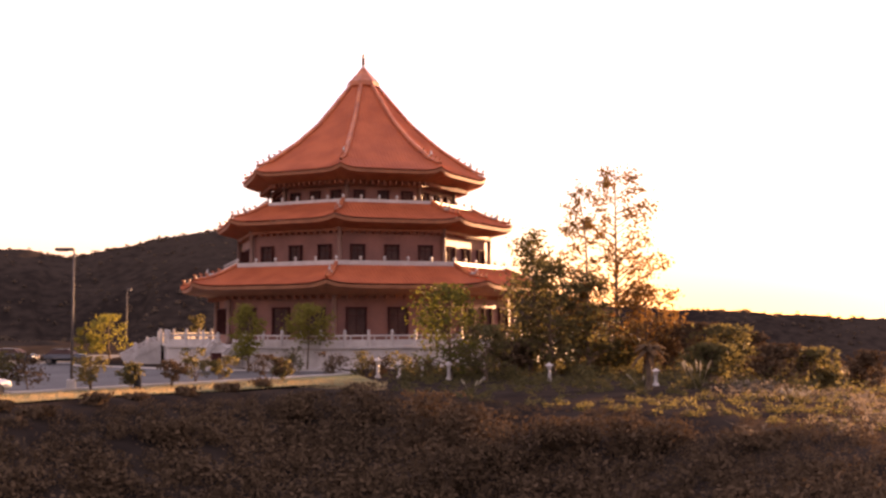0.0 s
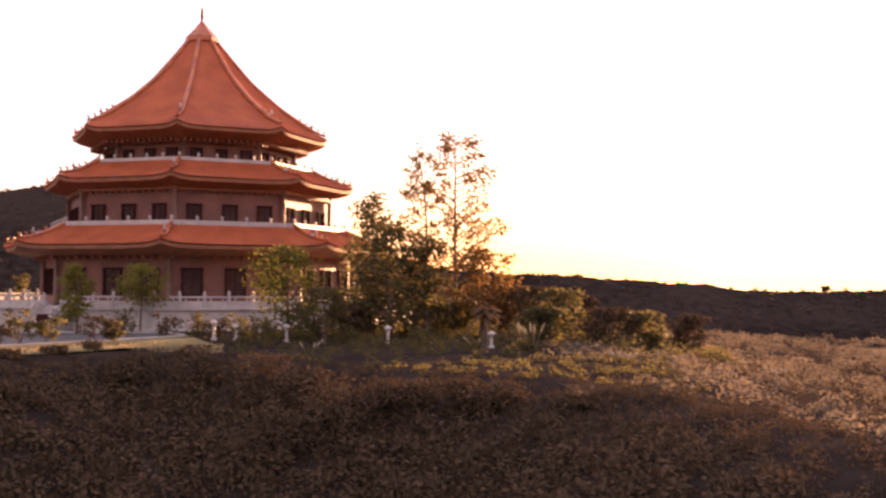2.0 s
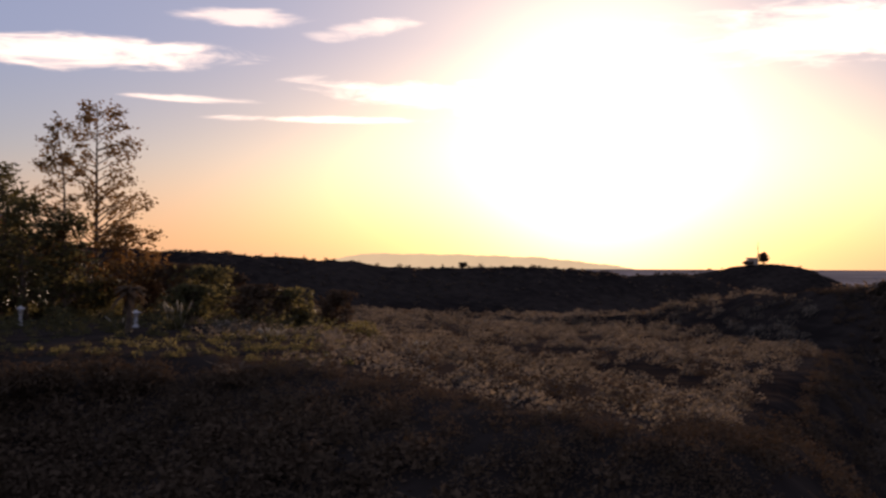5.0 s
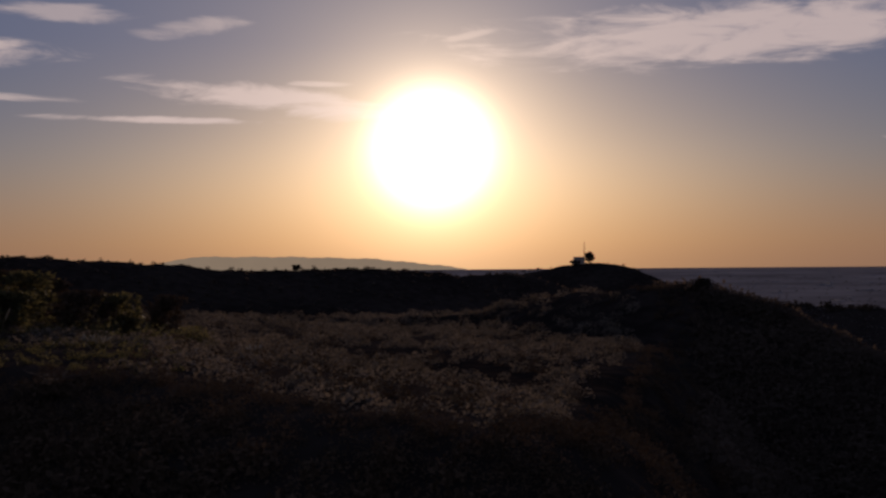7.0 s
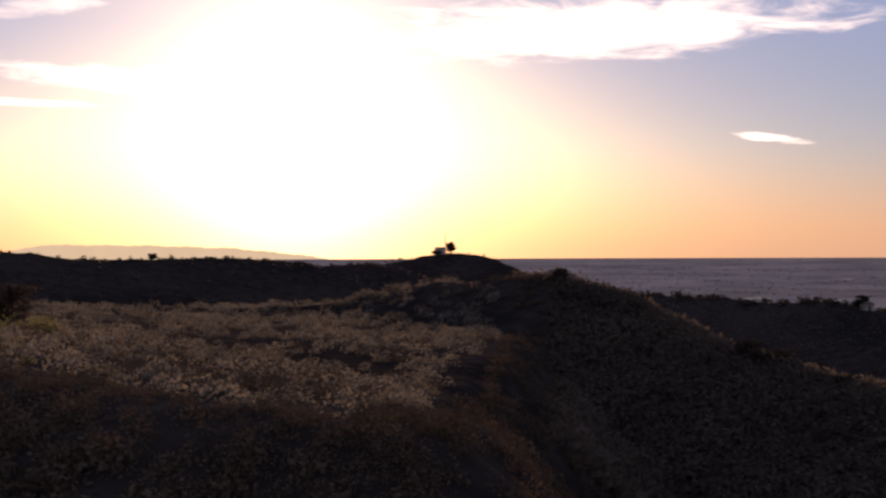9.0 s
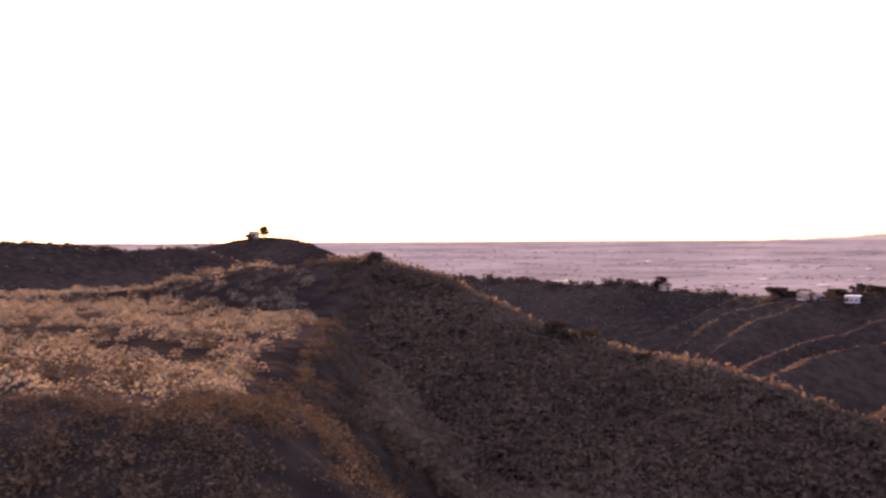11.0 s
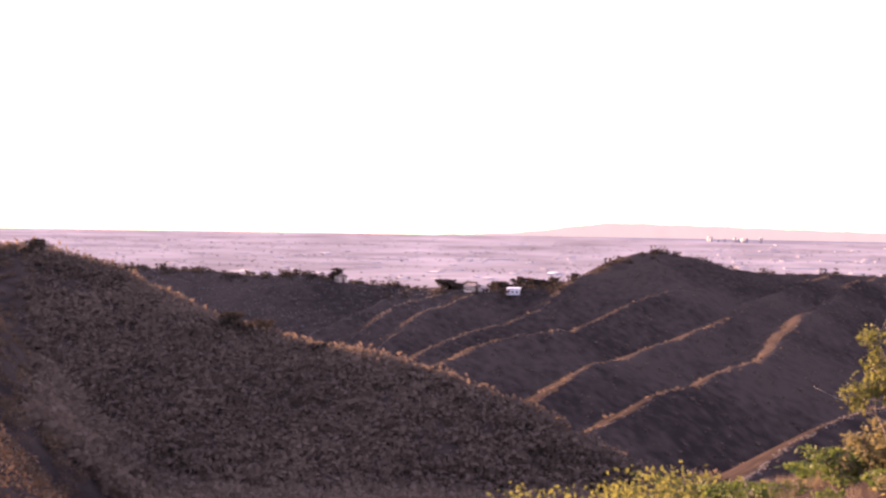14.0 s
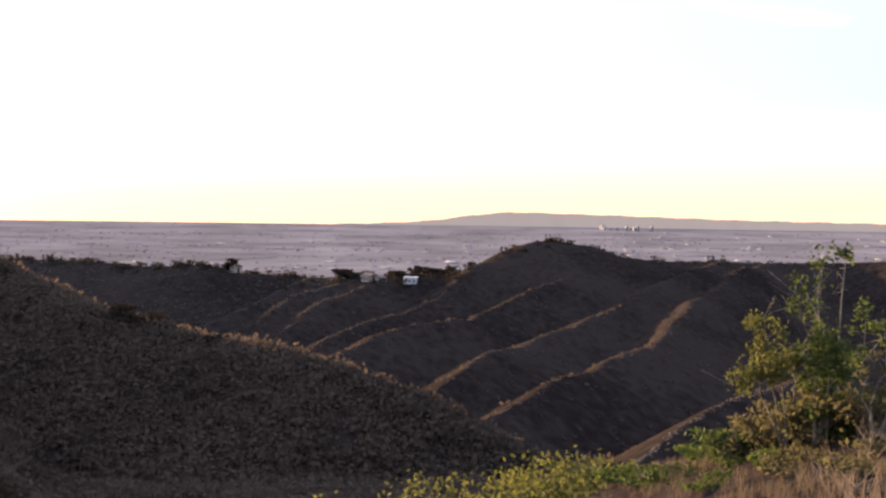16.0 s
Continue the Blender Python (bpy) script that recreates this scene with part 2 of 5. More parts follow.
def quads(name, verts, faces, mat, parent=None, label="", smooth=False):
    """Links numpy arrays of corners (n, 3) and faces (m, 3 or 4) as one mesh object."""
    mesh = bpy.data.meshes.new(name)
    verts, faces = np.asarray(verts, float), np.asarray(faces, int)
    k = faces.shape[1]
    mesh.vertices.add(len(verts))
    mesh.vertices.foreach_set("co", verts.ravel())
    mesh.loops.add(faces.size)
    mesh.loops.foreach_set("vertex_index", faces.ravel())
    mesh.polygons.add(len(faces))
    mesh.polygons.foreach_set("loop_start", np.arange(0, faces.size, k))
    mesh.polygons.foreach_set("loop_total", np.full(len(faces), k))
    if smooth:
        mesh.polygons.foreach_set("use_smooth", np.ones(len(faces), bool))
    mesh.update(calc_edges=True)
    return link(name, mesh, mat, parent, label)


def empty(name, m=None, **tags):
    ob = new(name)
    if m is not None:
        ob.matrix_basis = m
    return tagged(ob, **tags)


def box(bm, size, m=Matrix(), bevel=0.0):
    r = bmesh.ops.create_cube(bm, size=1.0, matrix=m @ Matrix.Diagonal((*size, 1)))
    if bevel:
        edges = {e for v in r["verts"] for e in v.link_edges}
        bmesh.ops.bevel(bm, geom=list(edges), offset=bevel, segments=1, affect="EDGES")


def boxed(size, m=Matrix(), bevel=0.0):
    bm = bmesh.new()
    box(bm, size, m, bevel)
    return bm


def turned_shape(profile, sides=12, m=Matrix()):
    """A lathe: (radius, height) pairs turned round z."""
    bm = bmesh.new()
    rings = []
    for r, z in profile:
        rings.append([bm.verts.new(m @ Vector((r * math.cos(2 * math.pi * i / sides), r * math.sin(2 * math.pi * i / sides), z))) for i in range(sides)])
    for a, b in zip(rings, rings[1:]):
        for i in range(sides):
            bm.faces.new((a[i], a[(i + 1) % sides], b[(i + 1) % sides], b[i]))
    bm.faces.new(list(reversed(rings[0])))
    bm.faces.new(rings[-1])
    return bm


def tube(points, radii, sides=6):
    """Corners and faces of a tapered tube along points."""
    pts = [Vector(p) for p in points]
    vs, fs = [], []
    for i, p in enumerate(pts):
        d = (pts[min(i + 1, len(pts) - 1)] - pts[max(i - 1, 0)]).normalized()
        u = d.cross(Vector((0.13, 0.21, 0.97)) if abs(d.z) < 0.9 else Vector((0.9, 0.4, 0.1))).normalized()
        w = d.cross(u)
        for k in range(sides):
            a = 2 * math.pi * k / sides
            vs.append(p + (u * math.cos(a) + w * math.sin(a)) * radii[i])
    for i in range(len(pts) - 1):
        for k in range(sides):
            a, b = i * sides + k, i * sides + (k + 1) % sides
            fs.append((a, b, b + sides, a + sides))
    return vs, fs


# ---- the ground: one sheet of ridges, spurs, terrace and plain ----
def spline(points, n=8):
    """A smooth line through (x, y, z) points."""
    p = [np.array(points[0])] + [np.array(q) for q in points] + [np.array(points[-1])]
    out = []
    for i in range(1, len(p) - 2):
        for t in np.linspace(0, 1, n, endpoint=False):
            a, b, c, d = p[i - 1], p[i], p[i + 1], p[i + 2]
            out.append(0.5 * (2 * b + (c - a) * t + (2 * a - 5 * b + 4 * c - d) * t * t + (3 * b - a - 3 * c + d) * t ** 3))
    out.append(p[-2])
    return np.array(out)


def crest(*rows):
    """A crest line through (heading, distance, elevation) rows."""
    return spline([spot(a, d, e) for a, d, e in rows])


# crest line, slope of its sides, roundness
RIDGES = [
    (crest((60, 330, 2.5), (35, 330, 3.6), (22.4, 330, 3.75), (18.8, 330, 3.35), (14.5, 330, 4.3), (10, 325, 5.0), (4, 320, 4.3), (-3, 330, 2.2), (-10, 345, 0.6)), 0.42, 8),
    (crest((-10, 345, 0.55), (-16.2, 350, 0.4), (-20, 355, 0.15), (-26, 370, -0.3), (-31, 380, -0.2), (-36, 400, -0.6), (-40, 430, -0.75)), 0.36, 8),
    (crest((-38, 620, -0.75), (-40.5, 620, -0.35), (-43.2, 610, -0.12), (-45.4, 600, -0.22), (-47.8, 590, -1.2), (-50, 580, -2.2)), 0.4, 10),
    (crest((-41, 230, -1.8), (-45, 205, -1.65), (-49.3, 190, -1.7), (-52.7, 180, -2.85), (-57, 168, -4.55), (-61, 157, -6.0), (-64.2, 150, -6.75), (-69.5, 138, -8.2), (-74, 130, -9.85), (-77.4, 125, -11.5), (-80, 121, -13.0), (-84, 116, -16)), 0.42, 5),
    (crest((-49, 520, -2.1), (-52, 510, -2.2), (-56, 500, -2.3), (-59.3, 490, -2.6), (-62.6, 480, -2.6), (-65, 480, -2.9), (-69.4, 490, -3.1)), 0.4, 8),
    (crest((-70, 440, -3.2), (-73.8, 430, -3.2), (-76.2, 428, -2.95), (-78.4, 438, -1.95), (-80.5, 450, -1.2), (-83, 475, -1.28), (-84.7, 500, -1.8), (-87, 532, -1.98), (-90.6, 550, -1.98), (-94, 555, -1.9), (-99, 550, -1.6), (-112, 500, -0.5)), 0.45, 7),
    (crest((-70, 455, -3.2), (-68.3, 445, -3.3), (-66.8, 425, -4.05), (-65.3, 405, -4.7), (-63.5, 385, -5.45), (-62, 370, -6.4)), 0.55, 1.2),
    (crest((-71.5, 440, -3.3), (-70, 425, -3.6), (-67.7, 400, -4.2), (-66.2, 372, -5.25), (-64.8, 350, -6.5)), 0.55, 1.2),
    (crest((-73, 430, -3.2), (-71.2, 410, -3.55), (-69.2, 385, -4.45), (-67.4, 352, -5.85), (-66.4, 340, -6.8)), 0.55, 1.2),
    (crest((-78, 436, -2.3), (-77.1, 425, -2.65), (-75.5, 395, -3.85), (-73.8, 370, -4.8), (-71.9, 350, -5.3), (-69.8, 330, -6.15), (-68, 312, -7.1)), 0.55, 1.2),
    (crest((-87, 520, -2.0), (-85.7, 455, -2.9), (-82, 405, -3.15), (-80, 380, -3.8), (-77.4, 340, -5.2), (-75.9, 325, -5.3), (-73.4, 305, -5.65), (-71.4, 288, -6.45), (-69.2, 268, -7.35), (-67.8, 255, -8.3)), 0.55, 1.2),
    (crest((-90.2, 538, -2.0), (-88.35, 455, -2.35), (-85.5, 375, -3.95), (-83.2, 325, -5.25), (-81.1, 295, -6.05), (-79.1, 270, -6.85), (-76.8, 245, -7.8), (-74.4, 220, -9.35), (-72.8, 205, -10.7)), 0.55, 1.2),
    (crest((-92.6, 545, -2.0), (-90.6, 455, -2.5), (-89.7, 400, -3.5), (-88.1, 340, -4.6), (-87.1, 295, -5.95), (-85.2, 260, -7.05), (-83.2, 235, -8.0), (-81.6, 220, -8.35), (-80, 200, -9.55), (-77.3, 180, -11.0), (-75.5, 165, -12.3)), 0.55, 1.2),
    (crest((-104, 230, -4.6), (-98, 180, -6.2), (-93.5, 150, -8.1), (-90.8, 132, -9.0), (-88.8, 122, -10.1), (-86.8, 112, -11.65), (-85.5, 106, -12.6)), 0.6, 1.0),
    (spline([(-30, -45, 6), (-10, -14, 3.6), (0, 0, 2.3), (9, -4.5, 1.7), (18, -5.5, 1.3), (24, -5.0, 0.4), (28, -3.0, -1.1), (29, 1, -2.7), (27, 5, -5.0)]), 0.42, 3),
    (crest((70, 90, -1), (110, 120, 4), (160, 150, 6), (-150, 200, 5), (-128, 290, 1.0)), 0.3, 10),
]
EDGE = [(-70, 32.5), (-22, 48.5), (-15.6, 57.5), (-9.3, 66.5), (-1, 60), (4, 51), (12, 46), (15.5, 36), (16, 27), (19.5, 23), (29, 31.5), (40.5, 43.5), (60, 61), (85, 83), (112, 106), (138, 130), (160, 190)]


def edge_distance(x, y):
    """Metres outside the terrace (below zero inside): the terrace lies on the far side of EDGE."""
    best = np.full(x.shape, 1e9)
    for (ax, ay), (bx, by) in zip(EDGE, EDGE[1:]):
        dx, dy = bx - ax, by - ay
        t = np.clip(((x - ax) * dx + (y - ay) * dy) / (dx * dx + dy * dy), 0, 1)
        best = np.minimum(best, np.hypot(x - ax - t * dx, y - ay - t * dy))
    inside = np.zeros(x.shape, bool)
    ring = EDGE + [(400, 900), (-2000, 900), (-2000, -610)]
    for (ax, ay), (bx, by) in zip(ring, ring[1:] + ring[:1]):
        if ay != by:
            inside ^= ((ay > y) != (by > y)) & (x < (bx - ax) * (y - ay) / (by - ay) + ax)
    return np.where(inside, -best, best)


def ease(v, a, b):
    t = np.clip((v - a) / (b - a), 0, 1)
    return t * t * (3 - 2 * t)


WAVES = [(random.uniform(0, 6.28), random.uniform(0, 6.28), random.uniform(0, 6.28)) for _ in range(9)]


def ripples(x, y, size, k):
    a, b, c = WAVES[k % 9]
    u, v = x * math.cos(a) + y * math.sin(a), -x * math.sin(a) + y * math.cos(a)
    return np.sin(u / size + b + 1.3 * np.sin(v / size * 0.7 + c)) * np.sin(v / size * 1.1 + c + 0.9 * np.sin(u / size * 0.6))


def bend(x, y):
    """How far the crest lines waver."""
    b = ease(np.hypot(x, y), 110, 180)
    return b * (ripples(x, y, 19, 5) * 0.9 + ripples(x, y, 8, 6) * 0.6), b * (ripples(x, y, 21, 7) * 0.9 + ripples(x, y, 9, 8) * 0.6)


def height(x, y):
    x, y = np.asarray(x, float), np.asarray(y, float)
    r = np.hypot(x, y)
    # ravine floor near by, valley and rising plain far off
    floor = -16 - 26 * ease(r, 40, 240) - 40 * ease(r, 350, 1200) + 60 * ease(r, 1300, 5200) ** 1.0
    deep = -(x + 0.0) * 0.02 * ease(r, 30, 200) * (r < 400)
    floor = floor + np.clip(deep, -8, 4)
    top = -5.5 * ease(x - 0.12 * y, 6, 50) - 3 * ease(x, 60, 130)
    out = edge_distance(x, y)
    out = out + (ripples(x, y, 6, 2) * 1.6 + ripples(x, y, 2.5, 5) * 0.6) * ease(x, 14, 26)
    shelf = top - (0.42 + 0.65 * ease(x, 16, 28)) * (np.sqrt(np.maximum(out, 0) ** 2 + 4) - 2) - 0.9 * ease(r, 240, 330) * 40
    zs = [floor, shelf]
    wob = ripples(x, y, 17, 0) * 0.5 + ripples(x, y, 7, 1) * 0.25
    bent = ease(r, 110, 180)
    bx, by = bend(x, y)
    wx, wy = x + bx, y + by
    for line, slope, rnd in RIDGES:
        best = np.full(x.shape, 1e9)
        zc = np.zeros(x.shape)
        for a, b in zip(line[:-1], line[1:]):
            dx, dy = b[0] - a[0], b[1] - a[1]
            t = np.clip(((wx - a[0]) * dx + (wy - a[1]) * dy) / (dx * dx + dy * dy + 1e-9), 0, 1)
            d = (wx - a[0] - t * dx) ** 2 + (wy - a[1] - t * dy) ** 2
            nearer = d < best
            best = np.where(nearer, d, best)
            zc = np.where(nearer, a[2] + t * (b[2] - a[2]), zc)
        dist = np.sqrt(best)
        zs.append(zc - slope * (np.sqrt(dist ** 2 * (1 + 0.12 * ripples(x, y, 31, 2)) + rnd ** 2) - rnd))
    soft = 0.7
    z = zs[0]
    for w in zs[1:]:
        d = np.abs(z - w)
        z = np.maximum(z, w) + soft * np.maximum(0, 1 - d / (4 * soft)) ** 2
    inside = ease(-out, 0, 6) * (r < 200)
    rough = (wob + ripples(x, y, 3.1, 3) * (0.12 + 0.15 * bent)) * np.clip(r / 140, 0.15, 1.6)
    z = z + rough * (1 - inside * (1 - 0.35 * ease(x, 10, 40))) * ease(-r, -1500, -700)
    return z


def ground_at(x, y):
    return float(height(np.array([x]), np.array([y]))[0])


fine_az = np.arange(27, -105, -0.27)
wide_az = np.arange(-105, -333, -3.0)
azs = np.radians(np.concatenate([fine_az, wide_az]))
rings = np.concatenate([[0.03, 0.6], np.geomspace(1.2, 115, 100), np.geomspace(117, 600, 196), np.geomspace(612, 4950, 66)])
AA, RR = np.meshgrid(azs, rings)
GX, GY = -np.sin(AA) * RR - 0.5, np.cos(AA) * RR - 0.6
GZ = height(GX, GY)
na, nr = len(azs), len(rings)
gi = np.arange(na * nr).reshape(nr, na)
nxt = np.roll(gi, -1, axis=1)
gf = np.stack([gi[:-1], gi[1:], nxt[1:], nxt[:-1]], -1).reshape(-1, 4)
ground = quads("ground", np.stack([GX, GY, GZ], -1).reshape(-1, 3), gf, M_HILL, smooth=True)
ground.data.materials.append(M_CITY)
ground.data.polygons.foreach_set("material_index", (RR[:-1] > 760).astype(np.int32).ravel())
tagged(ground, label="dry brown hills and ravines falling to a hazy plain", category="ground", kind="structure")


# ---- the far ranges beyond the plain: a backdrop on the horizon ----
# the ranges emit light: their haze and sun glow are put into this colour
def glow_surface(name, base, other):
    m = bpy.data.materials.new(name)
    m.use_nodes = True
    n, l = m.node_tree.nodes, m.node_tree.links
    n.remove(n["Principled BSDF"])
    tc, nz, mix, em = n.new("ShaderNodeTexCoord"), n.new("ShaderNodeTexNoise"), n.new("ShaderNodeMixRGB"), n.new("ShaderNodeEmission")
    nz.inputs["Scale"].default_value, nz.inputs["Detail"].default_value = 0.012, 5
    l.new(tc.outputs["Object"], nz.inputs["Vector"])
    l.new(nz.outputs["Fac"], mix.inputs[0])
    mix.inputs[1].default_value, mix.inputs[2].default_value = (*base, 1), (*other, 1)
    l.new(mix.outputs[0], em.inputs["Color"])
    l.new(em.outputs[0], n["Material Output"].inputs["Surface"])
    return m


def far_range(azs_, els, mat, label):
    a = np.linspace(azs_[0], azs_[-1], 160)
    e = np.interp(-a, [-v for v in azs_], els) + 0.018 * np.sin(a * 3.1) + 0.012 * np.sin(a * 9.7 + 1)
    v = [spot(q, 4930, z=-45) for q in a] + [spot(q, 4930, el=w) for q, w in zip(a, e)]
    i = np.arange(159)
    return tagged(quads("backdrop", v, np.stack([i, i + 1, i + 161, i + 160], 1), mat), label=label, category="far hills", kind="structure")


far_range((-19, -21.4, -22.8, -28, -32.2, -35.6, -38), (-0.4, 0.2, 0.48, 0.44, 0.3, -0.06, -0.4), glow_surface("headland_haze_glow", (0.5, 0.4, 0.28), (0.57, 0.46, 0.32)), "low headland backdrop with its sunlit haze given as emission")
far_range((-66, -72, -74.2, -75.4, -77, -79, -81, -85, -90.6, -98, -112), (-0.4, -0.22, -0.1, 0.03, 0.27, 0.46, 0.43, 0.34, 0.19, 0.1, 0.0), glow_surface("hill_haze_glow", (0.088, 0.084, 0.096), (0.105, 0.1, 0.113)), "pale mauve hill backdrop on the horizon with its haze given as emission")


# ---- the pagoda: octagonal, three roofs ----
PAG = Vector(spot(4.25, 112, z=0.0))
PHI = -90 + 4.25 - 9.4          # polar angle of one corner of the octagon, degrees
pagoda = empty("pagoda", pose(PAG.x, PAG.y, 0, 0, 0, PHI), label="eight-sided pagoda with three orange tiled roofs and white balustrades", category="pagoda")
C22 = math.cos(math.pi / 8)


def oct_pt(r, k, z):
    """Corner k of an octagon of corner radius r (k may be a fraction: along the side)."""
    i, t = int(math.floor(k)), k - math.floor(k)
    a, b = math.pi / 4 * i, math.pi / 4 * (i + 1)
    return Vector((r * ((1 - t) * math.cos(a) + t * math.cos(b)), r * ((1 - t) * math.sin(a) + t * math.sin(b)), z))


def oct_prism(levels):
    """Stacked octagons (radius, z)."""
    bm = bmesh.new()
    rs = [[bm.verts.new(oct_pt(r, k, z)) for k in range(8)] for r, z in levels]
    for a, b in zip(rs, rs[1:]):
        for i in range(8):
            bm.faces.new((a[i], a[(i + 1) % 8], b[(i + 1) % 8], b[i]))
    bm.faces.new(list(reversed(rs[0])))
    bm.faces.new(rs[-1])
    return bm


def oct_ring(r, w, z0, z1):
    """A hollow octagonal band, w thick, outer corner radius r."""
    bm = bmesh.new()
    o0, o1 = [bm.verts.new(oct_pt(r, k, z0)) for k in range(8)], [bm.verts.new(oct_pt(r, k, z1)) for k in range(8)]
    i0, i1 = [bm.verts.new(oct_pt(r - w, k, z0)) for k in range(8)], [bm.verts.new(oct_pt(r - w, k, z1)) for k in range(8)]
    for k in range(8):
        j = (k + 1) % 8
        bm.faces.new((o0[k], o0[j], o1[j], o1[k]))
        bm.faces.new((i0[j], i0[k], i1[k], i1[j]))
        bm.faces.new((o1[k], o1[j], i1[j], i1[k]))
        bm.faces.new((o0[j], o0[k], i0[k], i0[j]))
    return bm


def roof_height(profile, r):
    return float(np.interp(r, [q[0] for q in profile], [q[1] for q in profile]))


def lift(r, top, eave, up):
    """How far the corners curve up towards the eaves."""
    t = max(0.0, (r - top) / (eave - top))
    return up * t ** 3


def roof(profile, up, thick=0.45):
    """One roof with its tile ribs, hips, eave band and small figures. profile: (corner radius, height) from the top outwards."""
    r0, r1 = profile[0][0], profile[-1][0]
    nv, nu = 16, 14
    radii = [r0 + (r1 - r0) * (i / nv) ** 0.9 for i in range(nv + 1)]

    def surf(r, k, dz=0.0):
        t = abs((k % 1.0) - 0.5) * 2          # 1 at a corner, 0 half-way along a side
        return oct_pt(r, k, roof_height(profile, r) + lift(r, r0, r1, up) * t ** 7 + dz)

    bm = bmesh.new()
    grid = [[bm.verts.new(surf(r, j / nu)) for j in range(8 * nu)] for r in radii]
    n8 = 8 * nu
    for a, b in zip(grid, grid[1:]):
        for j in range(n8):
            bm.faces.new((b[j], b[(j + 1) % n8], a[(j + 1) % n8], a[j]))
    thing = part("roof", bm, M_ROOF, pagoda, "orange glazed tile roof with upturned corners")
    bm = bmesh.new()
    e1 = [bm.verts.new(surf(r1 - 0.03, j / nu, -0.12)) for j in range(n8)]
    e2 = [bm.verts.new(surf(r1 - 0.12, j / nu, -thick)) for j in range(n8)]
    e3 = [bm.verts.new(oct_pt(r1 * 0.8, j / nu, profile[-1][1] - thick - 0.55)) for j in range(n8)]
    for a, b in ((e1, e2), (e2, e3)):
        for j in range(n8):
            bm.faces.new((b[j], b[(j + 1) % n8], a[(j + 1) % n8], a[j]))
    part("eave", bm, M_SOFFIT, thing, "red-brown painted eave boards")
    # tile ribs: parallel half-round rows down each side
    vs, fs = [], []
    side = 2 * r1 * math.sin(math.pi / 8)
    n = int(side / 0.34)
    for k in range(8):
        mid = math.radians(45 * k + 22.5)
        out, along = Vector((math.cos(mid), math.sin(mid), 0)), Vector((-math.sin(mid), math.cos(mid), 0))
        for i in range(n):
            s = (i + 0.5) / n * side - side / 2
            rmin = max(r0, abs(s) / math.sin(math.pi / 8) + 0.15)
            if rmin > r1 - 0.3:
                continue
            steps = max(3, int((r1 - rmin) / 0.9))
            base = len(vs)
            for q in range(steps + 1):
                r = rmin + (r1 + 0.04 - rmin) * q / steps
                t = min(1.0, abs(s) / (r * math.sin(math.pi / 8)))
                z = roof_height(profile, r) + lift(r, r0, r1, up) * t ** 7
                c = out * (r * C22) + along * s
                vs += [c - along * 0.09 + Vector((0, 0, z - 0.02)), c + Vector((0, 0, z + 0.11)), c + along * 0.09 + Vector((0, 0, z - 0.02))]
            for q in range(steps):
                a = base + 3 * q
                fs += [(a, a + 3, a + 4, a + 1), (a + 1, a + 4, a + 5, a + 2)]
            a = base + 3 * steps
            fs.append((a, a + 2, a + 1, a + 1))
    tagged(quads("tiling", vs, [f for f in fs if len(set(f)) == 4], M_ROOF, thing), kind="stuff")
    # hips with figures near their ends
    for k in range(8):
        pts = [surf(r, k, 0.16) for r in radii]
        pts[-1] = surf(r1 - 0.25, k, 0.2)
        v, f = tube(pts, [(0.2 + 0.08 * i / nv) * (1 if radii[i] < r1 - 1.8 else 0.5) for i in range(nv + 1)], 6)
        hip = quads("hip", v, f, M_RIDGE, thing, "raised hip ridge", smooth=True)
        for q in range(5):
            fig = bmesh.new()
            r = r1 - 0.4 - q * 0.62
            p = surf(r, k, 0.4)
            d = oct_pt(1, k, 0)
            bmesh.ops.create_cone(fig, cap_ends=True, segments=6, radius1=0.11, radius2=0.05, depth=0.34 + (0.14 if q == 4 else 0), matrix=Matrix.Translation(p + Vector((0, 0, 0.04))))
            box(fig, (0.28, 0.1, 0.12), Matrix.Translation(p + d * 0.08 + Vector((0, 0, 0.17))) @ Matrix.Rotation(math.pi / 4 * k, 4, "Z"))
            part("ridge_figure", fig, M_RIDGE, hip)
        p = surf(r1 - 1.9, k, 0.3)
        d = oct_pt(1, k, 0)
        v, f = tube([p - d * 0.4, p + d * 0.05, p + d * 0.3 + Vector((0, 0, 0.25)), p + d * 0.25 + Vector((0, 0, 0.6))], [0.22, 0.2, 0.13, 0.04], 6)
        quads("hip_end", v, f, M_WHITE, hip, "pale curled hip end")
    # brackets under the eaves
    bracket = boxed((0.7, 0.16, 0.34), Matrix.Identity(4))
    shape = bpy.data.meshes.new("bracket")
    bracket.to_mesh(shape)
    bracket.free()
    for k in range(8):
        for i in range(14):
            q = k + (i + 0.5) / 14
            a = oct_pt(r1 * 0.83, q, profile[-1][1] - thick - 0.62)
            link("bracket", shape, M_FASCIA, thing).matrix_basis = Matrix.Translation(a) @ Matrix.Rotation(math.radians(45 * k + 22.5), 4, "Z")
    return thing


ROOF1 = [(1.25, 28.7), (2.0, 27.8), (2.9, 26.7), (5.0, 24.2), (8.0, 21.5), (11.0, 19.3), (12.9, 18.3)]
ROOF2 = [(11.3, 15.3), (13.0, 14.4), (15.6, 13.4)]
ROOF3 = [(14.6, 9.2), (17.0, 8.1), (19.4, 7.3)]
roof(ROOF1, 0.45)
roof(ROOF2, 0.42)
roof(ROOF3, 0.42)
part("roof_cap", oct_prism([(1.5, 28.3), (1.75, 28.5), (1.7, 28.95), (1.25, 29.4), (0.7, 30.0), (0.3, 30.5), (0.12, 30.7)]), M_RIDGE, pagoda, "orange tiled pointed cap")
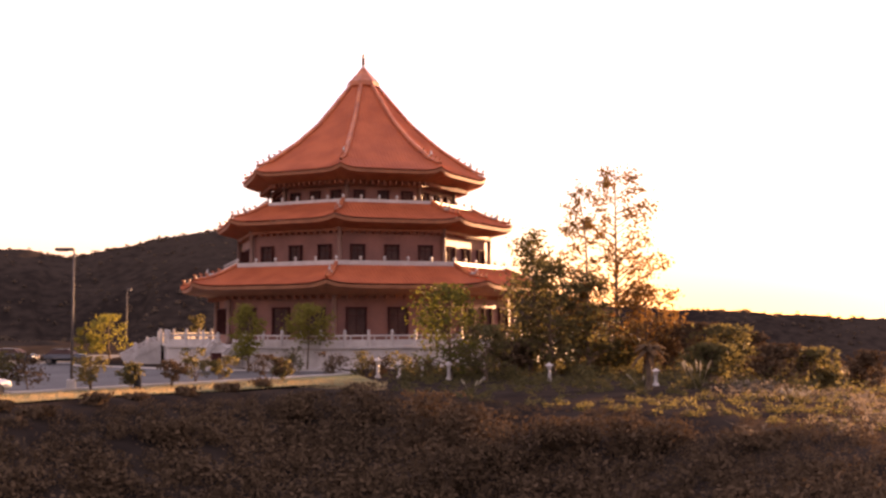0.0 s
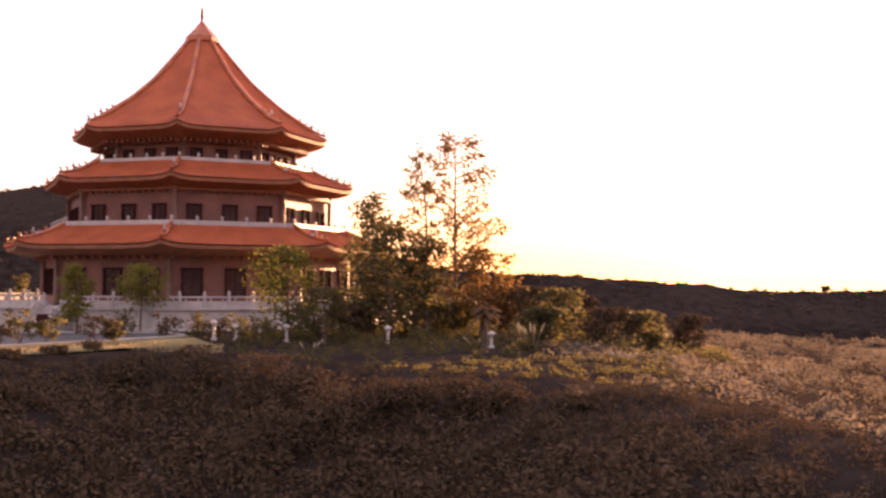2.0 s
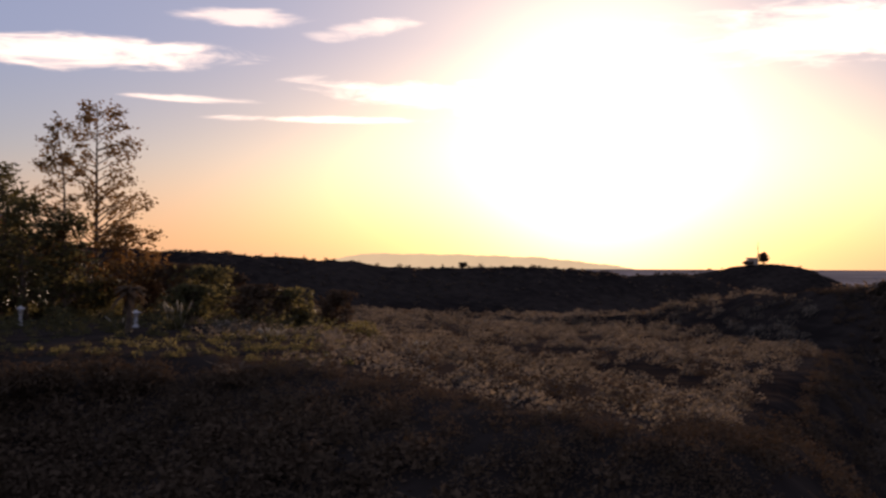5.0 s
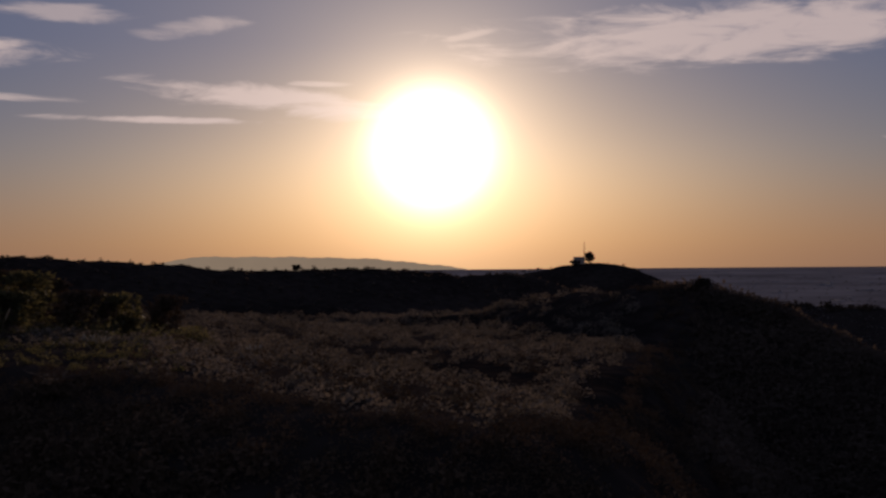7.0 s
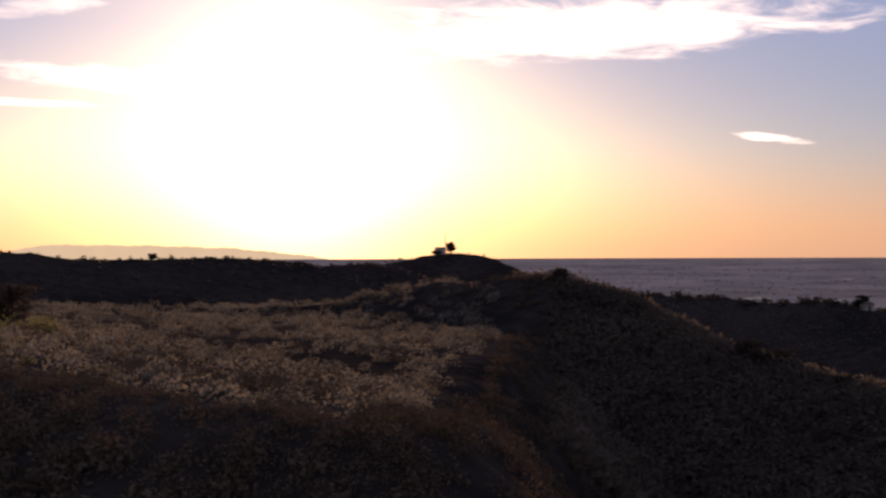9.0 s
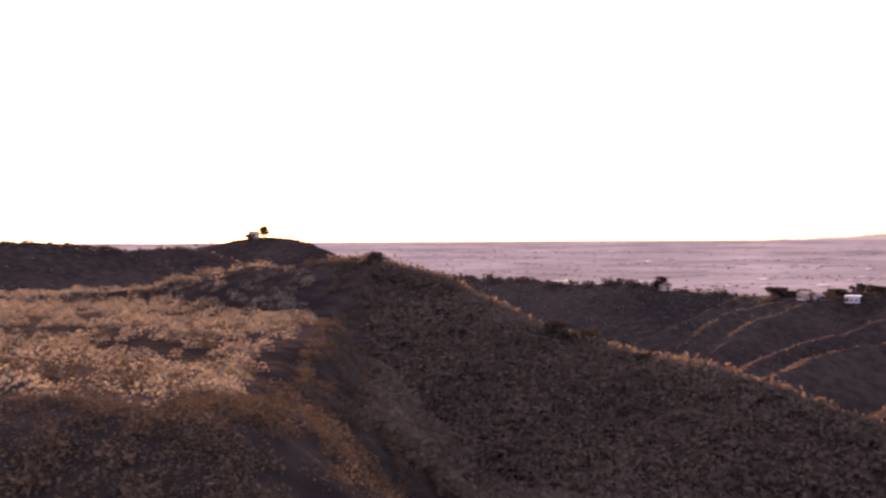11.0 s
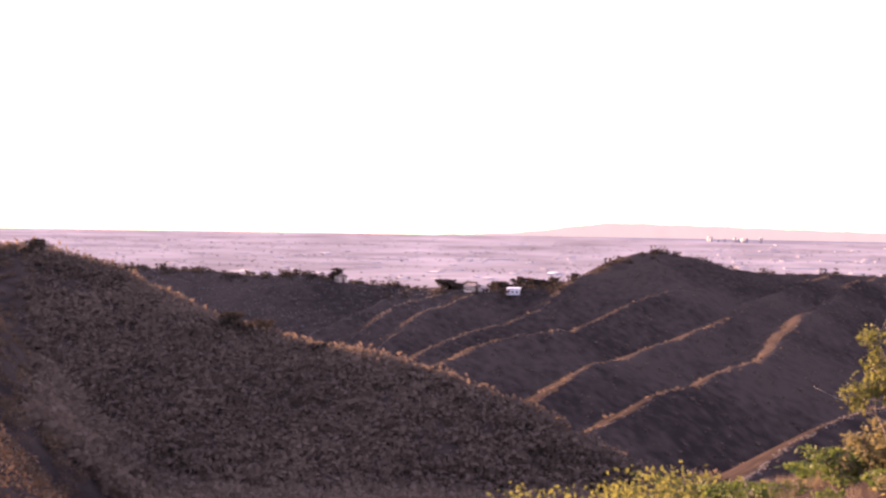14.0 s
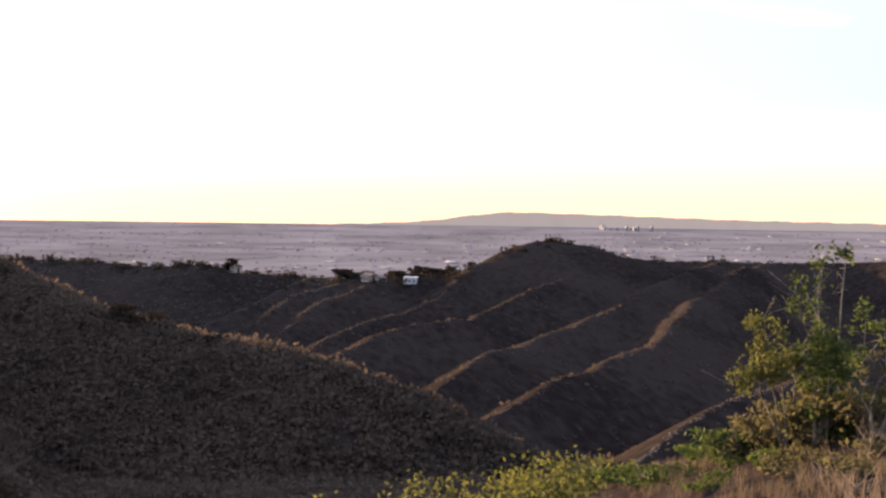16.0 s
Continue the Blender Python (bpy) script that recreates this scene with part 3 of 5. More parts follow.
part("finial", turned_shape([(0.12, 30.5), (0.14, 30.9), (0.22, 31.0), (0.13, 31.1), (0.22, 31.25), (0.13, 31.4), (0.21, 31.55), (0.12, 31.7), (0.18, 31.85), (0.1, 32.05), (0.02, 32.2)], 10), M_GOLD, pagoda, "thin ringed brass finial")


def storey(r, g, z0, z1, wins, wz0, wz1, ww):
    """Walls and windows of one storey, with a gallery of columns at radius g round it."""
    wall = part("wall", oct_prism([(r, z0), (r, z1)]), M_WALL, pagoda, "rose stone wall")
    part("beam", oct_ring(g + 0.22, 0.5, z1 - 0.55, z1 - 0.1), M_FASCIA, wall, "dark red painted beam")
    part("beam", oct_ring(r + 0.14, 0.2, z0 + 0.02, z0 + 0.3), M_WALL, wall)
    for k in range(8):
        c = oct_pt(g, k, 0)
        part("column", turned_shape([(0.3, z0), (0.3, z0 + 0.25), (0.22, z0 + 0.32), (0.21, z1 - 0.5), (0.28, z1 - 0.4), (0.28, z1 - 0.1)], 10, Matrix.Translation(c)), M_PILLAR, wall, "", True)
        turn = Matrix.Rotation(math.radians(45 * k + 22.5), 4, "Z")
        half = r * math.sin(math.pi / 8)
        for i in range(wins):
            s = ((i + 0.5) / wins * 2 - 1) * half
            m = turn @ Matrix.Translation((r * C22, s, (wz0 + wz1) / 2))
            h = wz1 - wz0
            bm = bmesh.new()
            for sy in (-1, 1):
                box(bm, (0.36, 0.14, h + 0.24), m @ Matrix.Translation((0.14, sy * (ww / 2 + 0.07), 0)), 0.02)
            for sz in (-1, 1):
                box(bm, (0.38, ww + 0.34, 0.12), m @ Matrix.Translation((0.15, 0, sz * (h / 2 + 0.06))), 0.02)
            box(bm, (0.08, 0.06, h), m @ Matrix.Translation((0.05, 0, 0)))
            box(bm, (0.08, ww, 0.05), m @ Matrix.Translation((0.05, 0, h * 0.2)))
            w = part("window", bm, M_FRAME, wall, "dark red framed window")
            part("pane", boxed((0.05, ww, h), m @ Matrix.Translation((0.012, 0, 0))), M_GLASS, w)


storey(9.3, 9.5, 13.6, 17.6, 3, 15.6, 16.5, 0.8)
storey(12.8, 13.1, 7.8, 12.9, 3, 9.55, 11.05, 1.1)
storey(15.2, 15.5, 1.9, 6.9, 3, 2.9, 5.2, 1.6)


def balustrade(parent, a, b, h, gap, post=0.22, pane=True):
    """White rail between two points: posts with knobs, rail and carved panels."""
    a, b = Vector(a), Vector(b)
    d = b - a
    n = max(1, round(d.length / gap))
    ang = math.atan2(d.y, d.x)
    for i in range(n):
        p = a + d * (i / n)
        part("post", turned_shape([(post * 0.7, 0), (post * 0.7, h + 0.05), (post * 0.45, h + 0.1), (post * 0.6, h + 0.2), (post * 0.5, h + 0.34), (0.03, h + 0.42)], 8, Matrix.Translation(p) @ Matrix.Rotation(ang + math.pi / 8, 4, "Z")), M_WHITE, parent)
        q = a + d * ((i + 0.5) / n)
        tilt = Matrix.Translation(q) @ d.to_track_quat("X", "Z").to_matrix().to_4x4()
        L = d.length / n
        bm = bmesh.new()
        box(bm, (L, 0.16, 0.14), tilt @ Matrix.Translation((0, 0, h - 0.1)), 0.03)
        box(bm, (L, 0.1, h * 0.55), tilt @ Matrix.Translation((0, 0, h * 0.3)))
        for s in (-0.25, 0.25):
            box(bm, (0.12, 0.1, h * 0.3), tilt @ Matrix.Translation((L * s, 0, h * 0.7)))
        part("rail_panel", bm, M_WHITE, parent)


for r, z, h in ((11.35, 15.15, 0.38), (14.65, 9.05, 0.5)):
    para = part("parapet", oct_ring(r + 0.15, 0.3, z - 0.3, z + h), M_WHITE, pagoda, "low white parapet")
    for k in range(8):
        for i in range(5):
            c = oct_pt(r, k + i / 5, 0)
            part("knob", turned_shape([(0.1, z + h - 0.02), (0.1, z + h + 0.12), (0.15, z + h + 0.22), (0.12, z + h + 0.36), (0.02, z + h + 0.45)], 8, Matrix.Translation(c)), M_WHITE, para)

terrace = empty("terrace", pose(PAG.x, PAG.y, 0, 0, 0, PHI), label="white stone terrace with a carved balustrade round the pagoda", category="terrace")
part("plinth", oct_prism([(21.9, -1.2), (21.9, 0.15), (21.6, 0.2), (21.6, 1.65), (21.8, 1.72), (21.8, 1.9)]), M_WHITE, terrace, "white stone plinth")
part("paving", oct_prism([(21.4, 1.86), (21.4, 1.904)]), M_CONCRETE, terrace, "pale stone paving")
for k in range(8):
    if k in (6, 7):
        a, b = oct_pt(21.5, k, 1.9), oct_pt(21.5, k + 1, 1.9)
        t0, t1 = ((0.25, 0.6), (0.36, 0.52))[k - 6]
        balustrade(terrace, a, a.lerp(b, t0), 1.0, 2.0)
        balustrade(terrace, a.lerp(b, t1), b, 1.0, 2.0)
    else:
        balustrade(terrace, oct_pt(21.5, k, 1.9), oct_pt(21.5, k + 1, 1.9), 1.0, 2.0)


# ---- plants ----
RNG = np.random.default_rng(7)


def leaf_cloud(n, size, shape, hollow=0.55, rng=RNG):
    """n loose leaf clumps (quads bent along the middle) in a unit dome. Returns corners (n*4, 3)."""
    d = rng.normal(size=(n, 3))
    d /= np.linalg.norm(d, axis=1, keepdims=True)
    d[:, 2] = np.abs(d[:, 2]) * 1.1 - 0.1
    c = d * (hollow + (1 - hollow) * rng.random((n, 1))) * np.array(shape)
    u = rng.normal(size=(n, 3))
    u /= np.linalg.norm(u, axis=1, keepdims=True)
    w = np.cross(u, d + rng.normal(size=(n, 3)) * 0.6)
    w /= np.linalg.norm(w, axis=1, keepdims=True) + 1e-9
    s = size * (0.6 + 0.8 * rng.random((n, 1)))
    return np.stack([c - u * s, c - w * s * 0.6, c + u * s, c + w * s * 0.6], 1).reshape(-1, 3)


def scatter(name, label, category, mat, spots, sizes, templates):
    """One joined mesh of many plants that nobody could count."""
    vs = []
    for i, ((x, y, z), s) in enumerate(zip(spots, sizes)):
        t = templates[i % len(templates)]
        a = RNG.random() * 6.283
        c, q = math.cos(a), math.sin(a)
        tall = s * (0.8 + 0.45 * RNG.random())
        vs.append(np.stack([x + s * (t[:, 0] * c - t[:, 1] * q), y + s * (t[:, 0] * q + t[:, 1] * c), z + tall * t[:, 2]], 1))
    v = np.concatenate(vs)
    ob = quads(name, v, np.arange(len(v)).reshape(-1, 4), mat)
    return tagged(ob, label=label, category=category, kind="stuff")


def sow(n, az0, az1, r0, r1, accept=None, power=1.0):
    """n places on the ground between two headings and distances."""
    got = []
    while len(got) < n:
        m = n * 2
        az = np.radians(RNG.uniform(az1, az0, m))
        r = (r0 ** (2 * power) + RNG.random(m) * (r1 ** (2 * power) - r0 ** (2 * power))) ** (0.5 / power)
        x, y = -np.sin(az) * r, np.cos(az) * r
        if accept is not None:
            k = accept(x, y)
            x, y = x[k], y[k]
        got += list(zip(x, y, height(x, y)))
        if len(got) == 0:
            break
    return got[:n]


DENSE = [leaf_cloud(105, 0.1, (1, 1, 1.0), 0.35) for _ in range(5)]
MID = [leaf_cloud(40, 0.21, (1, 1, 0.9), 0.4) for _ in range(5)]
TINY = [leaf_cloud(9, 0.45, (1, 1, 0.8), 0.3) for _ in range(6)]


FINE = [leaf_cloud(170, 0.055, (1, 1, 0.9), 0.4) for _ in range(4)]
MOUND = [leaf_cloud(50, 0.15, (1, 1, 0.85), 0.3) for _ in range(7)]
FUZZY = [leaf_cloud(80, 0.1, (1, 1, 0.8), 0.6) for _ in range(5)]


def patchy(x, y, size, k, level):
    return ripples(x, y, size, k) + RNG.normal(size=np.shape(x)) * 0.35 > level


def bank(x, y):
    o = edge_distance(x, y)
    return (o > np.where(x < -3, 2.0, -0.8)) & (o < 26) & (x < 26)


def moor(x, y):
    o = edge_distance(x, y)
    return (o < np.where(np.hypot(x, y) > 190, 6, -0.5)) & (x - 0.1 * y > 9) & patchy(x, y, 5, 4, -0.35)


def slope_e(x, y):
    az, r = -np.degrees(np.arctan2(x, y)), np.hypot(x, y)
    return (edge_distance(x, y) > 1.0) & (r < np.interp(az, (-84, -74, -61, -45), (122, 138, 172, 240)))


p = sow(1550, 27, -44, 23, 80, bank)
def lower_at_edge(p):
    q = np.array(p)
    return np.clip((edge_distance(q[:, 0], q[:, 1]) + 2.0) / 9, 0.28, 1.0)


scatter("bank_brush", "dense dull brown chaparral brush on the shaded bank", "brush", M_BRUSH, p, RNG.uniform(0.5, 1.2, len(p)) * lower_at_edge(p), DENSE)
p = sow(470, -4, -44, 19, 44, bank)
scatter("near_bank_brush", "fine brown brush on the near part of the bank", "brush", M_BRUSH, p, RNG.uniform(0.4, 0.85, len(p)), FINE)
p = sow(260, 27, -30, 24, 75, bank)
scatter("bank_shrubs", "dull brown shrubs standing out of the brush", "shrubs", M_BRUSH, p, RNG.uniform(0.6, 1.4, len(p)) * lower_at_edge(p), DENSE)
p = sow(2400, -9, -46, 26, 290, moor, 0.7)
scatter("sage_scrub", "pale dry sage scrub catching the low sun", "scrub", M_SAGE, p, RNG.uniform(0.45, 1.1, len(p)) * np.array([0.7 + math.hypot(q[0], q[1]) / 200 for q in p]), FUZZY)
p = sow(480, -9, -46, 28, 260, moor, 0.7)
scatter("dark_scrub", "dark green low shrubs between the sage", "scrub", M_BRUSH, p, RNG.uniform(0.5, 1.2, len(p)), DENSE)
p = sow(680, -38, -72, 22, 84, slope_e)
scatter("near_slope_brush", "brown chaparral brush on the near side of the ravine", "brush", M_BRUSH, p, RNG.uniform(0.5, 1.1, len(p)), FINE)
p = sow(5600, -38, -84, 80, 240, lambda x, y: slope_e(x, y) & (edge_distance(x, y) > 7), 0.75)
scatter("slope_brush", "dark chaparral brush covering the ravine slope", "brush", M_HILLBRUSH, p, RNG.uniform(0.7, 1.15, len(p)) ** 2 * 1.9, MOUND)
p = sow(420, -38, -58, 50, 200, lambda x, y: slope_e(x, y) & (edge_distance(x, y) < 9))
scatter("gully_brush", "low brown brush in the gully below the meadow", "brush", M_BRUSH, p, RNG.uniform(0.5, 1.1, len(p)), DENSE)
p = sow(6000, 27, -48, 215, 560, None, 0.6)
scatter("ridge_brush", "dark brush on the far ridges", "brush", M_HILLBRUSH, p, RNG.uniform(0.3, 1.2, len(p)), TINY)
p = sow(7500, -48, -102, 140, 600, lambda x, y: ~slope_e(x, y), 0.55)
scatter("hill_brush", "low dry brush on the eroded spurs", "brush", M_HILLBRUSH, p, RNG.uniform(0.2, 0.75, len(p)) ** 1.0, TINY)


def near_crest(k, t0, t1, n, off):
    """Places along a crest line, a little to either side."""
    line = RIDGES[k][0]
    out = []
    for _ in range(n):
        q = line[int((t0 + (t1 - t0) * RNG.random()) * (len(line) - 1))]
        x, y = q[0] + RNG.normal() * off, q[1] + RNG.normal() * off
        out.append((x, y))
    xy = np.array(out)
    return list(zip(xy[:, 0], xy[:, 1], height(xy[:, 0], xy[:, 1]) - 0.2))


def spur_line(k, n, off):
    """Places on the wavering crest of a spur."""
    line = RIDGES[k][0]
    q = line[RNG.integers(0, len(line) - 1, n)]
    t = RNG.random((n, 1))
    nxt_q = line[np.minimum(len(line) - 1, 1 + np.array([int(np.argmin(np.abs(line[:, 0] - v))) for v in q[:, 0]]))]
    xy = (q * (1 - t) + nxt_q * t)[:, :2]
    for _ in range(3):
        bx, by = bend(xy[:, 0], xy[:, 1])
        base = (q * (1 - t) + nxt_q * t)[:, :2]
        xy = base - np.stack([bx, by], 1)
    xy = xy + RNG.normal(size=(n, 2)) * off
    return list(zip(xy[:, 0], xy[:, 1], height(xy[:, 0], xy[:, 1]) - 0.12))


# haze over the far hill, painted as a scatter of paler tufts
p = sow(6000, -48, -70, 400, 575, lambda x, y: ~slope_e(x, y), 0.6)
scatter("far_hill_haze_grass", "pale grass added to lighten the far hillside as haze does", "grass", M_RIMHAZE, p, RNG.uniform(0.2, 0.6, len(p)), TINY)
# crest grass kept pale so its colour draws the sunlit rim
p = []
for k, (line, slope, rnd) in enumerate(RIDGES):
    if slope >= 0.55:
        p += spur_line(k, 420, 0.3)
scatter("crest_rim_grass", "pale dry grass on the spur crests, toned as a sunlit rim", "grass", M_RIMHAZE, p, RNG.uniform(0.1, 0.3, len(p)), TINY)
p = near_crest(0, 0.1, 0.95, 170, 5) + near_crest(1, 0, 1, 150, 5) + near_crest(2, 0.1, 0.9, 60, 5)
scatter("skyline_bushes", "dark bushes along the skyline", "bushes", M_TREEFAR, p, RNG.uniform(0.5, 1.5, len(p)), MID)
p = near_crest(3, 0.12, 0.97, 360, 3.0)
scatter("slope_crest_bushes", "dark bushes along the crest of the ravine slope", "bushes", M_TREEFAR, p, RNG.uniform(0.8, 1.9, len(p)), MOUND)
p = near_crest(4, 0, 1, 160, 5) + near_crest(5, 0.0, 0.2, 70, 8) + near_crest(5, 0.3, 0.85, 45, 3)
scatter("far_crest_trees", "dark trees along the far crests", "trees", M_TREEFAR, p, RNG.uniform(1.2, 3.2, len(p)), MID)


def tree(name, az, d, top, spread, leaf, bark=M_BARK, bare=0.25, leaves=900, size=0.17, cone=0.5, trunk=0.16, limbs=22, lean=0.0, label="", category="tree", group="", seed=0, base=None, tufts=1.0, stems=1, split=False):
    """A tree: tapered trunk and limbs, and a crown of loose leaves round the limb ends.
    top: elevation of its tip; spread: crown radius; bare: share of the height without limbs; cone: 1 narrows to the tip."""
    rng = np.random.default_rng(seed + 11)
    x, y, _ = spot(az, d, z=0)
    z = ground_at(x, y) if base is None else base
    h = EYE + d * math.tan(radians(top)) - z
    thing = empty(name, Matrix.Translation((x, y, z)), label=label, category=category, group=group)
    ends, tv, tf, boughs = [], [], [], []
    for st in range(stems):
        sx, sy = (rng.normal(size=2) * spread * 0.3 if stems > 1 else (0, 0))
        hh = h * (1 if st == 0 else rng.uniform(0.55, 0.95))
        bend = rng.normal(size=2) * 0.03 * hh
        spine = [(sx * 1.6 * t + bend[0] * math.sin(3 * t) + lean * t * hh, sy * 1.6 * t + bend[1] * math.sin(2.4 * t), hh * t - 0.15 * (1 - t)) for t in np.linspace(0, 0.97, 9)]
        v, f = tube(spine, [trunk * (1 - 0.92 * t) + 0.012 for t in np.linspace(0, 1, 9)], 7)
        k = len(tv)
        tv += v
        tf += [tuple(i + k for i in q) for q in f]
        for i in range(max(3, limbs // stems)):
            t = bare + (0.97 - bare) * ((i + rng.random()) / max(3, limbs // stems))
            b = Vector(spine[min(7, int(t * 8))]).lerp(Vector(spine[min(8, int(t * 8) + 1)]), (t * 8) % 1)
            rel = (t - bare) / (1 - bare)
            reach = spread * ((1 - rel) ** 0.75 * cone + (1 - cone) * math.sqrt(max(0.05, 1 - (2 * rel - 0.75) ** 2 / 1.6))) * rng.uniform(0.6, 1.1)
            a = rng.random() * 6.283
            e = b + Vector((math.cos(a) * reach, math.sin(a) * reach, reach * rng.uniform(0.15, 0.6)))
            m = b.lerp(e, 0.5) + Vector((0, 0, reach * 0.08))
            r = trunk * (1 - 0.85 * t) * 0.45 + 0.01
            v, f = tube([b, m, e], [r, r * 0.6, r * 0.2 + 0.004], 5)
            if split:
                boughs.append((v, f))
            else:
                k = len(tv)
                tv += v
                tf += [tuple(q + k for q in g) for g in f]
            for s in (0.45, 0.7, 0.9, 1.0):
                ends.append(b.lerp(e, s))
        ends.append(Vector(spine[-1]))
    stem = quads("trunk", tv, tf, bark, thing, smooth=True)
    for v, f in boughs:
        quads("limb", v, f, bark, stem, smooth=True)
    ends = np.array(ends)
    c = ends[rng.integers(0, len(ends), leaves)] + rng.normal(size=(leaves, 3)) * np.array((0.13, 0.13, 0.1)) * spread * tufts
    c[:, 2] = np.maximum(np.where(c[:, 2] > h, h - rng.random(leaves) * 0.5 * spread, c[:, 2]), h * bare * 0.5)
    u = rng.normal(size=(leaves, 3))
    u /= np.linalg.norm(u, axis=1, keepdims=True)
    w = np.cross(u, rng.normal(size=(leaves, 3)))
    w /= np.linalg.norm(w, axis=1, keepdims=True)
    s = size * rng.uniform(0.5, 1.3, (leaves, 1))
    v = np.stack([c - u * s, c - w * s * 0.55 + u * s * 0.1, c + u * s, c + w * s * 0.55 + u * s * 0.1], 1).reshape(-1, 3)
    quads("crown", v, np.arange(len(v)).reshape(-1, 4), leaf, thing)
    return thing


def bush(name, az, d, top, spread, leaf, leaves=260, size=0.12, label="", group="", seed=0):
    """A low bush of several stems."""
    return tree(name, az, d, top, spread, leaf, bare=0.08, leaves=leaves, size=size, cone=0.15, trunk=0.05, limbs=18, label=label, category="bush", group=group, seed=seed, stems=4, tufts=1.6)


# rough planting between the bank and the terrace
def garden(x, y):
    o = edge_distance(x, y)
    far = np.hypot(x - PAG.x, y - PAG.y)
    return (o < 0) & (far > 25) & (x > -3)


p = sow(900, 4, -22, 44, 100, garden)
scatter("garden_brush", "low olive green brush under the trees", "brush", M_OLIVE, p, RNG.uniform(0.2, 0.55, len(p)), MOUND)
p = sow(170, 4, -24, 66, 110, garden)
scatter("garden_shrubs", "green shrubs under the trees", "shrubs", M_OLIVE, p, RNG.uniform(0.6, 1.6, len(p)), DENSE)


# trees beside the pagoda
tree("sycamore", -9.2, 86, 8.2, 5.3, M_AUTUMN, M_BARK, bare=0.1, leaves=4000, size=0.165, cone=0.5, trunk=0.22, limbs=58, label="tall slender tree with thin autumn orange leaves against the sky", seed=1, tufts=0.42, split=True)
tree("sycamore", -6.95, 84, 7.4, 3.0, M_AUTUMN, M_BARK, bare=0.2, leaves=1900, size=0.14, cone=0.65, trunk=0.15, limbs=34, label="thin tall tree with sparse rusty leaves", seed=2, tufts=0.45, split=True)
tree("evergreen_tree", -4.6, 82, 4.9, 2.9, M_OLIVE, bare=0.08, leaves=2600, size=0.19, cone=0.6, trunk=0.17, limbs=40, label="dark dense evergreen tree in front of the pagoda roof", seed=3, tufts=1.2)
tree("evergreen_tree", -5.9, 80, 3.3, 3.0, M_OLIVE, bare=0.08, leaves=2300, size=0.19, cone=0.4, trunk=0.16, limbs=36, label="dark dense evergreen tree beside the pagoda", seed=4, tufts=1.2)
tree("evergreen_tree", -7.7, 81, 2.6, 2.6, M_OLIVE, bare=0.08, leaves=1700, size=0.19, cone=0.3, trunk=0.15, limbs=32, label="dark rounded evergreen beneath taller trees", seed=5, tufts=1.2)
tree("autumn_tree", -10.5, 82, 1.9, 2.7, M_AUTUMN, bare=0.2, leaves=1400, size=0.19, cone=0.25, trunk=0.12, limbs=28, label="low tree with glowing orange leaves", seed=6, tufts=1.2)
tree("willow_tree", -0.4, 76, 2.0, 2.7, M_YELLOW, bare=0.12, leaves=2200, size=0.17, cone=0.2, trunk=0.15, limbs=36, label="soft green willowy tree before the balustrade", seed=7, tufts=1.1)
tree("willow_tree", -2.3, 72, -0.2, 1.9, M_OLIVE, bare=0.1, leaves=1300, size=0.15, cone=0.2, trunk=0.1, limbs=28, label="small olive green tree beside the bank", seed=8, tufts=1.2)
tree("young_tree", 10.2, 90, 0.95, 1.75, M_LIME, bare=0.2, leaves=1700, size=0.15, cone=0.35, trunk=0.08, limbs=24, label="young sunlit tree with yellow-green leaves", seed=9, group="young trees along the drive")
tree("young_tree", 7.15, 90, 0.95, 2.3, M_LIME, bare=0.4, leaves=1700, size=0.15, cone=0.05, trunk=0.08, limbs=24, label="young round-headed tree with yellow-green leaves", seed=10, group="young trees along the drive")
tree("broad_tree", 17.1, 122, 0.4, 2.3, M_LIME, bare=0.15, leaves=900, size=0.2, cone=0.05, trunk=0.12, limbs=24, label="broad tree with warm yellow leaves by the car park", seed=11)
tree("broad_tree", 18.3, 120, -0.2, 1.2, M_LIME, bare=0.15, leaves=500, size=0.18, cone=0.05, trunk=0.08, limbs=18, label="small bright yellow-green tree by the car park", seed=12)
tree("broad_tree", 12.9, 125, 0.4, 1.5, M_OLIVE, bare=0.15, leaves=600, size=0.2, cone=0.1, trunk=0.1, limbs=20, label="small brown-green tree behind the balustrade", seed=13)
for i, (az, d, top, r) in enumerate(((-13.2, 84, -0.1, 2.4), (-14.6, 82, -0.2, 2.4), (-16.0, 86, -0.55, 1.2), (-17.3, 78, -1.2, 1.9), (-19.0, 80, -1.35, 2.0), (-12.0, 86, 0.1, 1.9), (-21.3, 92, -1.5, 1.9), (-13.9, 76, -1.2, 1.8))):
    tree("scrub_oak", az, d, top, r, (M_BRUSH, M_OLIVE)[i % 3 == 1], bare=0.1, leaves=1600, size=0.18, cone=0.1, trunk=0.12, limbs=28, label="low spreading scrub oak in hazy backlight", seed=20 + i, group="scrub oaks beside the slope", tufts=1.2)
for i, (az, top, r) in enumerate(((22.3, -1.35, 1.3), (20.9, -1.5, 1.4), (18.0, -1.7, 1.1), (16.0, -2.0, 0.8), (14.1, -1.9, 0.9), (12.9, -1.35, 1.1), (11.6, -1.8, 1.0), (9.2, -1.7, 1.1), (8.4, -1.9, 0.9))):
    tree("sapling", az, 66 + (3 if az < 16 else 0) + (4 if az < 13 else 0), top, r, (M_OLIVE, M_BRUSH, M_OLIVE)[i % 3], bare=0.3, leaves=560, size=0.12, cone=0.1, trunk=0.04, limbs=18, label="thin bushy sapling on the verge", seed=40 + i, group="saplings along the verge", stems=2)
